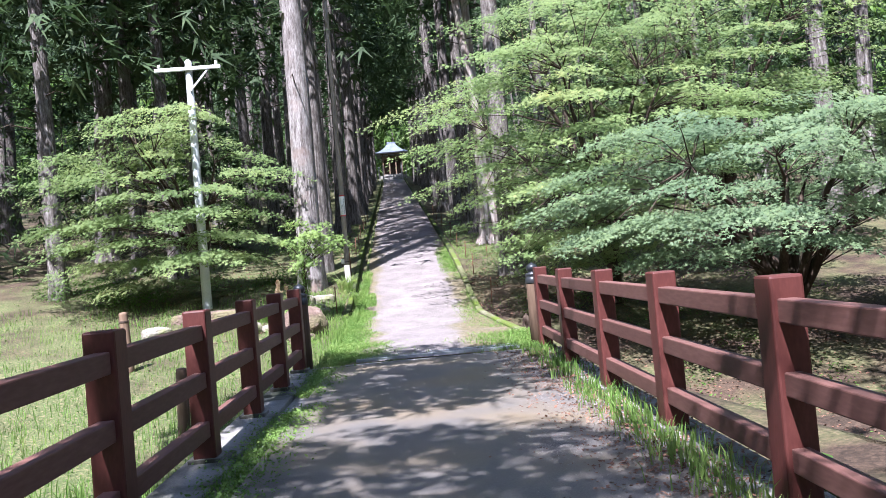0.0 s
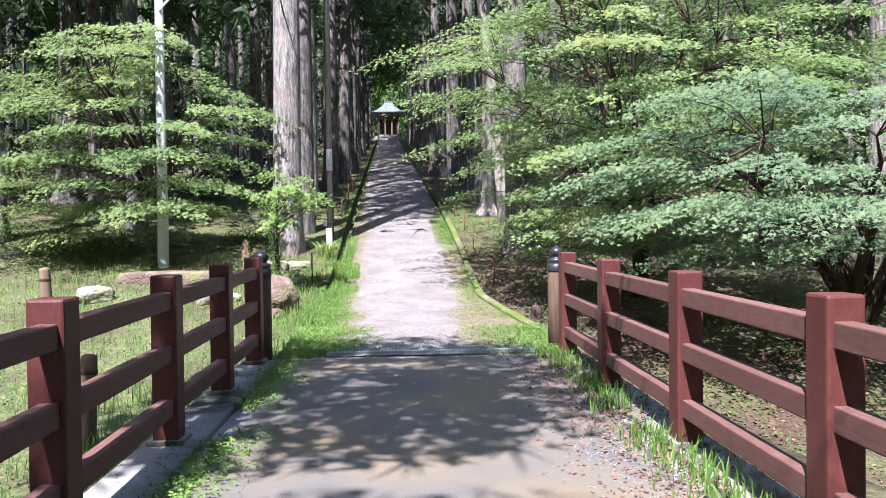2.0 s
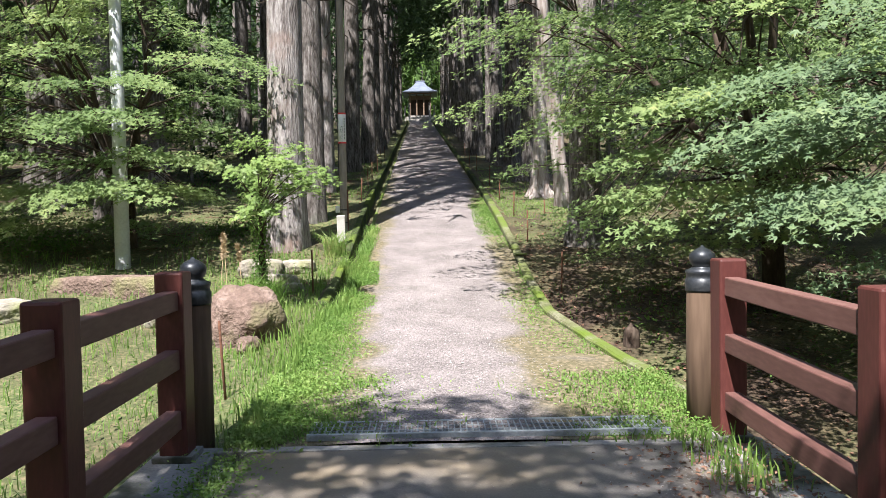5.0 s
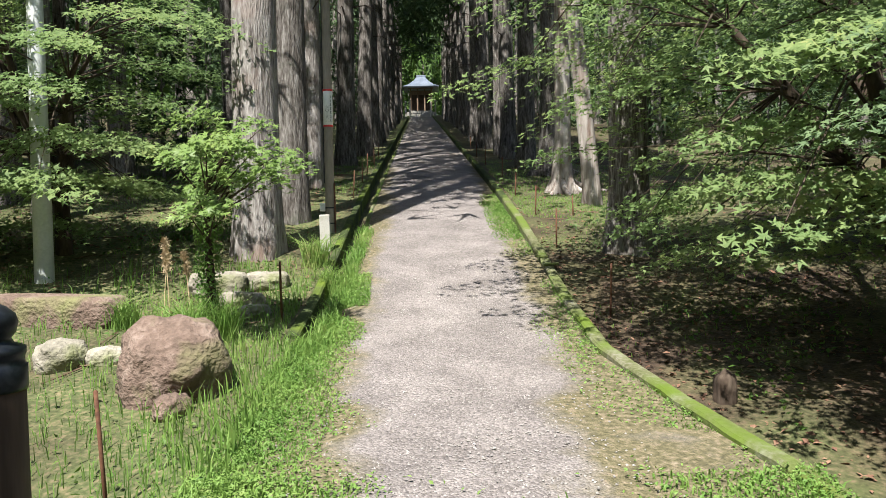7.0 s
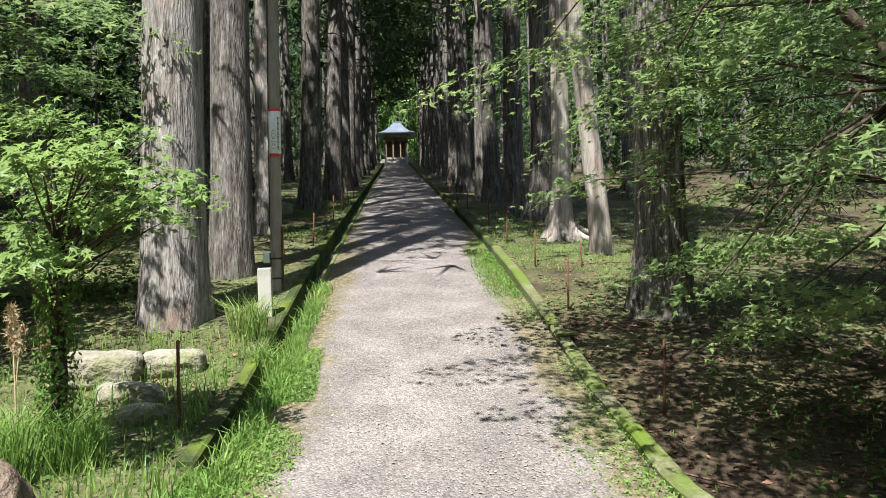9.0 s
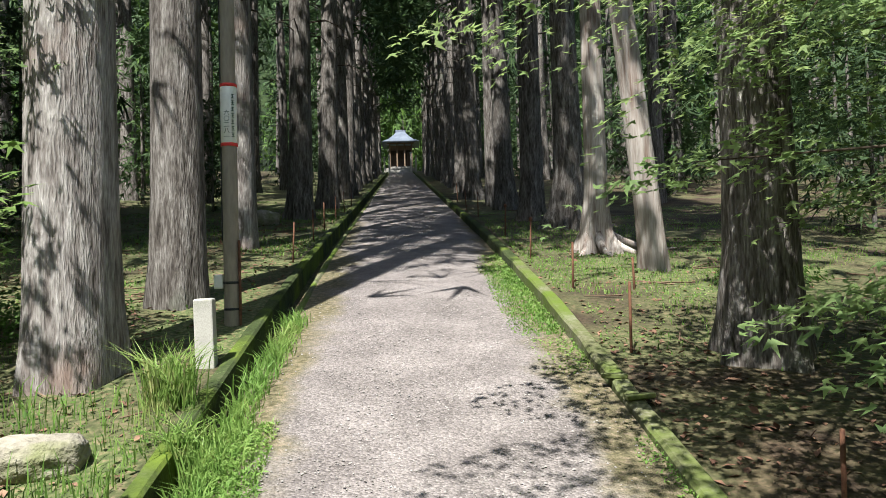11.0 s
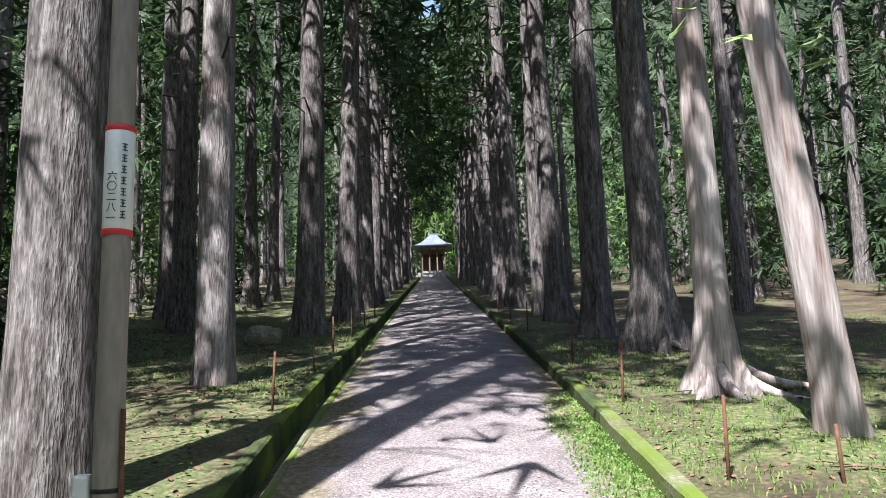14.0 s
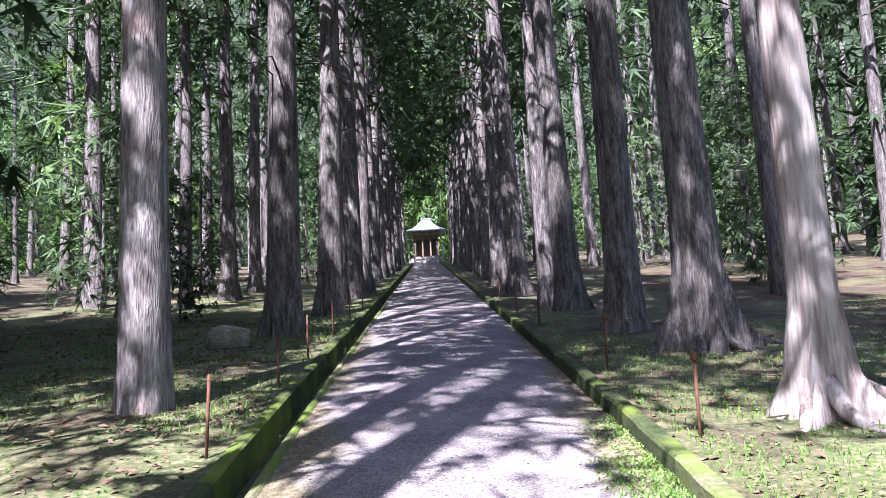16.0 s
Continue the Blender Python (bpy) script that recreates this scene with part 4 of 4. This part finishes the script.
stone(-1.98, 13.95, 0.40, 0.34, 0.40, M_ROCK, "rounded red-brown boulder in the grass", 14, 41.7, 0.33, "boulder", 0.3, 0.2)
stone(-3.05, 14.5, 0.2, 0.17, 0.15, M_PALEROCK, "pale angular stone in the grass", 40, 5.3, flat=0.3)
stone(-2.72, 14.55, 0.16, 0.11, 0.09, M_PALEROCK, "small pale stone in the grass", 10, 7.7, flat=0.3)
stone(-1.88, 13.55, 0.15, 0.1, 0.1, M_ROCK, "small brown stone at the foot of the boulder", 70, 9.2, flat=0.3)
stone(-4.0, 15.95, 1.15, 0.25, 0.2, M_ROCK, "long flat reddish stone slab lying in the grass", -14, 12.4, 0.3, "stone_slab", 0.16, 0.7)
stone(-2.45, 16.75, 0.33, 0.2, 0.16, M_PALEROCK, "pale mossy stone beside the ditch", 5, 2.2, flat=0.5)
stone(-1.98, 16.95, 0.26, 0.16, 0.12, M_PALEROCK, "flat pale stone beside the ditch", 15, 4.6, flat=0.5)
stone(-2.1, 16.35, 0.26, 0.14, 0.1, M_PALEROCK, "flat pale stone beside the ditch", -12, 6.1, flat=0.5)
stone(-1.9, 16.0, 0.16, 0.12, 0.08, M_PALEROCK, "small pale stone beside the ditch", 33, 8.4, flat=0.4)
stone(-4.9, 14.9, 0.3, 0.22, 0.16, M_PALEROCK, "pale stone in the meadow", 33, 18.4, flat=0.4)
stone(1.98, 14.2, 0.09, 0.08, 0.16, M_TWIG, "small dark rotten stump", 0, 21.1, name="stump", flat=0.3)


# ---- small plants ----
def ivy_sapling(x, y):
    z = ground_z(x, y)
    t = tagged(new("maple_sapling", None), "young maple with a creeper-covered stem and bright leaves", "sapling")
    t.location = (x, y, z)
    paths = [[((0, 0, -0.1), 0.05), ((0.02, 0, 0.5), 0.045), ((-0.01, 0.02, 1.0), 0.035), ((0.03, 0, 1.5), 0.02)]]
    pads = []
    for k in range(40):
        a = 2.4 * k
        h = random.uniform(1.05, 1.95)
        r = random.uniform(0.1, 0.62) * (1.1 - abs(h - 1.5) * 0.7)
        p = (0.12 + r * math.cos(a), r * math.sin(a), h)
        paths.append([((0.01, 0, h * 0.75), 0.01), (p, 0.003)])
        pads.append((p, random.uniform(0.14, 0.26), a))
    V, Q = tubes(paths, 6)
    o = tagged(new("branches", mesh_np("branches", V, Q, M_TWIG, True)), kind="stuff")
    o.parent = t
    c = tagged(new("crown", pads_crown("crown", pads, 400, 0.056, M_YOUNG)), kind="stuff")
    c.parent = t
    k = 1500
    h = rng.uniform(0, 1.05, k)
    a = rng.random(k) * 2 * np.pi
    r = 0.06 + rng.uniform(0, 0.07, k)
    V, T = scatter(OVAL, np.stack([r * np.cos(a), r * np.sin(a), h], 1), np.stack([np.cos(a), np.sin(a), 0.3 + 0 * a], 1), rng.uniform(0.02, 0.045, k), 0.4)
    c = tagged(new("creeper", mesh_np("creeper", V, T, M_SHRUB)), kind="stuff")
    c.parent = t


ivy_sapling(-2.13, 15.3)


def low_bush(x, y, rx, ry, rz, k, label, m=M_SHRUB, size=0.05):
    u = rng.normal(0, 1, (k, 3))
    u /= np.linalg.norm(u, axis=1)[:, None]
    u[:, 2] = abs(u[:, 2])
    P = u * (rng.uniform(0.35, 1, k) ** 0.5)[:, None] * np.array([rx, ry, rz]) * (1 + 0.25 * np.sin(5 * u[:, :1] + x) * np.cos(4 * u[:, 1:2]))
    V, T = scatter(OVAL, P, u + np.array([0, 0, 0.7]), rng.uniform(0.7, 1.4, k) * size, 0.5)
    b = tagged(new("shrub", mesh_np("shrub", V, T, m)), label, "shrub")
    b.location = (x, y, ground_z(x, y) - 0.03)


low_bush(-6.4, 18.2, 1.0, 0.6, 0.7, 2200, "low rounded shrub at the edge of the meadow")
low_bush(-8.0, 19.2, 1.2, 0.8, 0.6, 2200, "low dark green shrub under the cedars")
low_bush(-3.3, 19.6, 0.8, 0.5, 0.5, 1400, "low leafy shrub under the maple")
low_bush(3.3, 20.6, 0.6, 0.35, 0.22, 900, "low creeping shrub on the bank")
low_bush(2.35, 4.6, 0.25, 0.25, 0.45, 160, "leafy weed behind the railing", M_SHRUB, 0.12)


def blades(name, region, count, h0, h1, label, m=M_GRASS, width=0.006, lean=0.5):
    """Grass over a region: region() gives x, y and a height factor, or None."""
    P = []
    while len(P) < count:
        q = region()
        if q is not None:
            P.append((q[0], q[1], q[3] if len(q) > 3 else ground_z(q[0], q[1]), q[2]))
    P = np.array(P)
    k = len(P)
    h = rng.uniform(h0, h1, k) * P[:, 3]
    a = rng.random(k) * 2 * np.pi
    b = rng.random(k) * 2 * np.pi
    w = width * (0.6 + h / h1)
    ln = lean * h * rng.uniform(0.2, 1, k)
    ca, sa = np.cos(a), np.sin(a)
    base = P[:, :3] - np.array([0, 0, 0.01])
    mid = base + np.stack([0.3 * ln * np.cos(b), 0.3 * ln * np.sin(b), 0.6 * h], 1)
    tip = base + np.stack([ln * np.cos(b), ln * np.sin(b), h * (1 - 0.25 * ln / np.maximum(h, 0.01))], 1)
    side = np.stack([ca * w, sa * w, 0 * w], 1)
    V = np.stack([base - side, base + side, mid - side * 0.8, mid + side * 0.8, tip], 1).reshape(-1, 3)
    i = (np.arange(k) * 5)[:, None]
    T = np.concatenate([i + np.array([[0, 1, 3]]), i + np.array([[0, 3, 2]]), i + np.array([[2, 3, 4]])])
    tagged(new(name, mesh_np(name, V, T, m)), label, "grass", kind="stuff")


def patchy(x, y, s, t):
    return smooth_noise(x + 11, y - 7, s) > t


def meadow():
    y = random.uniform(3.5, 17.8)
    x = (-1.9 if y < 11 else -1.25 if y < 15 else -1.5) - random.random() ** 1.6 * 7.5
    if not patchy(x, y, 0.9, -0.4) and random.random() < 0.8:
        return None
    return x, y, 0.6 + 0.8 * max(0, smooth_noise(x, y, 0.9) + 0.3)


def verge_left():
    y = random.uniform(10.9, 17.5)
    wide = np.interp(y, [10.9, 12.5, 14, 17.5], [1.25, 1.0, 0.6, 0.35])
    d = -1.15 + random.random() ** 1.5 * wide * 0.75 - 0.3 * random.random() * (1 if y < 15 else 0)
    z = lane_z(y) - 0.01 if d > -1.155 else ground_z(d, y)
    return (d, y, 1.0 if d < -0.8 else 0.55, z) if patchy(d, y, 1.6, -0.35) else None


def verge_right():
    y = random.uniform(10.9, 24)
    d = right_edge(y) - random.random() ** 1.4 * np.interp(y, [10.9, 12.5, 14, 24], [0.95, 0.7, 0.45, 0.3])
    z = lane_z(y) - 0.01
    return (d + lane_x(y), y, 0.6, z) if patchy(d, y, 1.3, -0.05) or 19.3 < y < 22.5 else None


def rail_left():
    y = random.uniform(-0.5, 10.8)
    x = random.gauss(-1.24, 0.14) + 0.1 * smooth_noise(0, y, 1.3)
    return (x, y, 0.7, bridge_z(y) - 0.02) if patchy(x, y, 0.8, -0.35) else None


def rail_right():
    y = random.uniform(1.0, 10.8)
    x = random.gauss(1.6, 0.12) - 0.03
    return (x, y, 1.0, bridge_z(y)) if patchy(0, y, 1.4, -0.18) else None


def bank_right():
    y = random.uniform(15, 27)
    x = lane_x(y) + 1.3 + random.random() ** 1.2 * 5
    dens = np.interp(y, [15, 18.5, 20, 24, 27], [0.15, 0.3, 1, 1, 0.4])
    return (x, y, 0.7) if random.random() < dens and patchy(x, y, 0.8, -0.2) else None


def bank_left():
    y = random.uniform(18.5, 33)
    x = lane_x(y) - 1.5 - random.random() ** 1.3 * 7
    return (x, y, 0.7) if patchy(x, y, 0.7, -0.05) else None


blades("meadow_grass", meadow, 21000, 0.05, 0.24, "tall green and straw-coloured meadow grass", width=0.0035)
blades("verge_grass", verge_left, 12500, 0.03, 0.085, "bright green grass beside the gravel path", width=0.0032, lean=0.9)
blades("verge_grass", verge_right, 7000, 0.03, 0.09, "short green grass along the kerb", width=0.005, lean=0.9)
blades("verge_grass", lambda: (random.uniform(0.72, 1.1) + lane_x(20) - 0.05 * random.random(), *((q := random.uniform(19.2, 22.6)), 1.0, lane_z(q) - 0.005)), 5000, 0.02, 0.06, "bright green turf strip along the kerb", width=0.006)
blades("verge_grass", lambda: (random.gauss(-1.14, 0.05), *((q := random.uniform(14.6, 20)), 1.0, lane_z(q) - 0.02)), 2600, 0.06, 0.2, "grass hanging over the ditch", width=0.0035, lean=0.9)
blades("deck_weeds", rail_left, 8000, 0.02, 0.075, "low weeds along the bridge edge", width=0.005, lean=1.0)
blades("deck_weeds", rail_right, 2300, 0.03, 0.19, "tufts of long grass along the railing", width=0.004)
blades("bank_grass", bank_right, 9500, 0.03, 0.09, "short sunlit grass on the bank", width=0.005)
blades("bank_grass", bank_left, 9500, 0.03, 0.1, "short dark grass and moss on the bank", width=0.006)


def tuft(x, y, n, h, z=None):
    blades("grass_tuft", lambda: (x + random.gauss(0, 0.07), y + random.gauss(0, 0.07), 1, ground_z(x, y) if z is None else z), n, h * 0.5, h, "arching tuft of long grass", width=0.0035, lean=1.0)


tuft(-1.55, 17.7, 260, 0.5)
tuft(-1.35, 17.2, 200, 0.45)
tuft(-2.25, 15.0, 220, 0.55)
tuft(-2.0, 15.2, 200, 0.5)
tuft(-3.0, 15.6, 180, 0.4)


# ---- litter, pebbles ----
def bits(name, region, count, s0, s1, m, label, shape=OVAL, lift=0.006, tilt=0.35):
    P = []
    while len(P) < count:
        q = region()
        if q is not None:
            P.append(q)
    P = np.array(P) + np.array([0, 0, lift])
    V, T = scatter(shape, P, np.tile(np.array([0, 0, 1.0]), (len(P), 1)), rng.uniform(s0, s1, len(P)), tilt)
    tagged(new(name, mesh_np(name, V, T, m)), label, "litter", kind="stuff")


PEBBLE = (np.array([(0.6, 0, 0), (0, 0.5, 0), (-0.55, 0.1, 0), (0, -0.5, 0), (0.05, 0.05, 0.42), (0, 0, -0.3)]),
          np.array([(0, 1, 4), (1, 2, 4), (2, 3, 4), (3, 0, 4)]))


def on_lane():
    y = 11.0 + 17 * random.random() ** 1.3
    d = random.gauss(0, 0.55)
    if abs(d) > 1.08:
        return None
    return d + lane_x(y), y, lane_z(y) + 0.03 * (1 - (d / 1.1) ** 2)


def on_deck_right():
    y = random.uniform(0.5, 10.7)
    edge_x = 1.52 - abs(random.gauss(0, 0.3 if y > 3 else 0.2))
    return edge_x, y, bridge_z(y) + 0.004


def on_deck():
    y = random.uniform(0.5, 10.7)
    return random.uniform(-1.2, 1.5), y, bridge_z(y) + 0.01


def deck_patch():
    return random.gauss(0.85, 0.12), random.gauss(5.4, 0.25), bridge_z(5.4) + 0.012


def floor_right():
    y = random.uniform(3, 24)
    x = right_edge(y) + 0.15 + lane_x(y) + random.random() ** 1.3 * 5 + (0.7 if y < 11 else 0)
    if 19 < y and random.random() < 0.7:
        return None
    return x, y, ground_z(x, y)


def floor_left():
    y = random.uniform(16, 32)
    x = lane_x(y) - 1.5 - random.random() * 6
    return x, y, ground_z(x, y)


bits("loose_gravel", on_lane, 10000, 0.008, 0.02, M_PEBBLE, "loose pale gravel stones on the path", PEBBLE, 0.002, 0.25)
bits("loose_gravel", on_deck_right, 5500, 0.005, 0.014, M_PEBBLE, "loose gravel along the deck edge", PEBBLE, 0.004, 0.25)
bits("loose_gravel", deck_patch, 1300, 0.005, 0.013, M_PEBBLE, "patch of spilt gravel on the deck", PEBBLE, 0.004, 0.25)
bits("deck_specks", on_deck, 3000, 0.004, 0.01, M_PEBBLE, "pale grit scattered on the asphalt", PEBBLE, 0.004, 0.25)
bits("leaf_litter", on_deck_right, 3200, 0.02, 0.045, M_DRY, "dry brown leaves along the deck edge", OVAL, 0.01, 0.3)
bits("leaf_litter", lambda: (random.uniform(1.45, 1.97), *((q := random.uniform(0.5, 10.8)), bridge_z(q) + 0.012)), 3000, 0.02, 0.05, M_DRY, "dry brown leaves under the railing", OVAL, 0.008, 0.3)
bits("leaf_litter", floor_right, 9000, 0.03, 0.08, M_DRY, "dry brown leaves on the forest floor")
bits("leaf_litter", floor_left, 6000, 0.03, 0.08, M_DRY, "dry brown leaves and twigs on the bank")

# low broad-leaved weeds
def weed(region, top):
    def place():
        q = region()
        if q is None:
            return None
        return q[0], q[1], (q[3] if len(q) > 3 else ground_z(q[0], q[1])) + random.random() * top
    return place


bits("ground_weeds", weed(verge_left, 0.045), 17000, 0.014, 0.034, M_GRASS, "low broad-leaved weeds beside the path", OVAL, 0.0, 0.5)
bits("ground_weeds", weed(verge_right, 0.035), 7000, 0.015, 0.035, M_GRASS, "low broad-leaved weeds along the kerb", OVAL, 0.0, 0.5)
bits("ground_weeds", weed(rail_left, 0.06), 12000, 0.015, 0.04, M_GRASS, "low creeping weeds on the bridge edge", OVAL, 0.0, 0.5)
bits("ground_weeds", weed(meadow, 0.1), 5000, 0.02, 0.06, M_SHRUB, "broad-leaved weeds in the meadow", OVAL, 0.0, 0.5)

def fern_left():
    y = random.uniform(18.5, 36)
    x = lane_x(y) - 1.6 - random.random() * 9
    return (x, y, 1) if patchy(x, y, 0.6, -0.1) else None


def cover_right():
    y = random.uniform(18.6, 30)
    x = lane_x(y) + 1.35 + random.random() ** 1.2 * 6
    return (x, y, 1) if patchy(x, y, 0.9, 0.0) else None


def under_maple():
    y = random.uniform(2, 18)
    x = right_edge(y) + 0.9 + random.random() * 6
    return (x, y, 1) if patchy(x, y, 0.8, 0.1) else None


def deck_end():
    y = random.uniform(10.78, 12.3)
    left = random.random() < 0.6
    x = -1.4 + abs(random.gauss(0, 0.45)) if left else 1.75 - abs(random.gauss(0, 0.5))
    return (x, y, 1.0, lane_z(y) + 0.02) if patchy(x, y, 2.2, -0.3) else None


blades("verge_grass", deck_end, 3500, 0.02, 0.08, "low grass creeping over the drain grating", width=0.004, lean=1.0)
bits("ground_weeds", weed(deck_end, 0.05), 7000, 0.014, 0.034, M_GRASS, "creeping weeds over the end of the bridge", OVAL, 0.0, 0.5)
bits("ground_weeds", weed(fern_left, 0.06), 10000, 0.02, 0.05, M_SHRUB, "low leafy ground cover under the cedars", OVAL, 0.0, 0.5)
bits("ground_weeds", weed(cover_right, 0.03), 9000, 0.014, 0.035, M_GRASS, "low leafy ground cover on the sunny bank", OVAL, 0.0, 0.5)
bits("ground_weeds", weed(under_maple, 0.12), 5000, 0.03, 0.07, M_SHRUB, "shaded leafy weeds under the maples", OVAL, 0.0, 0.5)


# ---- posts in the meadow, dry plumes, broken kerb ----
def timber_post(x, y, h, lean):
    p = tagged(new("timber_post", None), "short weathered round timber post in the meadow", "post", "meadow posts")
    p.matrix_basis = pose(x, y, ground_z(x, y), lean, -lean, 0)
    lathe("shaft", [(0.07, -0.2), (0.072, 0.1), (0.068, h - 0.03), (0.062, h), (0.03, h + 0.012)], M_NEWEL, 12, p)
    lathe("groove", [(0.0705, h - 0.16), (0.073, h - 0.155), (0.073, h - 0.13), (0.0705, h - 0.125)], M_TWIG, 12, p)


timber_post(-4.6, 12.6, 0.95, 2)
timber_post(-2.8, 9.2, 0.8, -1.5)


def plume(x, y, h, a):
    p = tagged(new("dry_plume", None), "dry beige grass plume on a bare stalk", "grass plume", "dry plumes")
    p.location = (x, y, ground_z(x, y))
    c, s = math.cos(a), math.sin(a)
    pts = [((0.1 * f * f * h * c, 0.1 * f * f * h * s, h * f - 0.03), 0.005) for f in (0, 0.3, 0.6, 0.8, 1.0)]
    V, Q = tubes([pts], 5)
    o = new("stalk", mesh_np("stalk", V, Q, M_STRAW, True))
    o.parent = p
    k = 260
    f = rng.uniform(0.62, 1.0, k)
    P = np.stack([0.1 * f * f * h * c + rng.normal(0, 0.012, k), 0.1 * f * f * h * s + rng.normal(0, 0.012, k), h * f], 1)
    V, T = scatter(SPRAY, P, np.tile(np.array([c, s, 0.2]), (k, 1)), rng.uniform(0.03, 0.06, k), 0.4)
    o = tagged(new("plume", mesh_np("plume", V, T, M_STRAW)), kind="stuff")
    o.parent = p


plume(-2.75, 16.1, 0.75, 2.4)
plume(-2.6, 16.25, 0.6, 2.8)
plume(-2.9, 16.4, 0.55, 0.6)


def fragment(x, y, z, w, d, h, rz, tip):
    bm = bmesh.new()
    box_into(bm, -w / 2, -d / 2, -h / 2, w / 2, d / 2, h / 2, 0.006)
    for v in bm.verts:
        v.co.x += 0.012 * noise.noise(v.co * 9 + Vector((x, y, 0)))
    o = tagged(new("concrete_fragment", bm_mesh("concrete_fragment", bm, M_KERB)), "broken slab of concrete lying across the kerb", "rubble", "kerb fragments")
    o.matrix_basis = pose(x, y, z, 0, tip, rz)


fragment(1.14, 17.95, lane_z(17.95) + 0.07, 0.17, 0.06, 0.03, -8, 2)
fragment(1.2, 17.6, lane_z(17.6) + 0.06, 0.18, 0.07, 0.03, 12, -3)
stone(-3.05, 28.6, 0.3, 0.25, 0.2, M_PALEROCK, "pale mossy stone at the foot of a cedar", 20, 3.9, flat=0.3)

# fallen twigs on the bank
paths = []
for _ in range(160):
    y = random.uniform(14, 30)
    x = random.choice((-1, 1)) * random.uniform(1.6, 5) + lane_x(y)
    a, L = random.uniform(0, 6.28), random.uniform(0.15, 0.6)
    z = ground_z(x, y) + 0.02
    paths.append([((x, y, z), 0.008), ((x + L * math.cos(a), y + L * math.sin(a), ground_z(x + L * math.cos(a), y + L * math.sin(a)) + 0.03), 0.004)])
V, Q = tubes(paths, 4)
tagged(new("fallen_twigs", mesh_np("fallen_twigs", V, Q, M_NEWEL)), "thin fallen twigs on the forest floor", "twigs", kind="stuff")
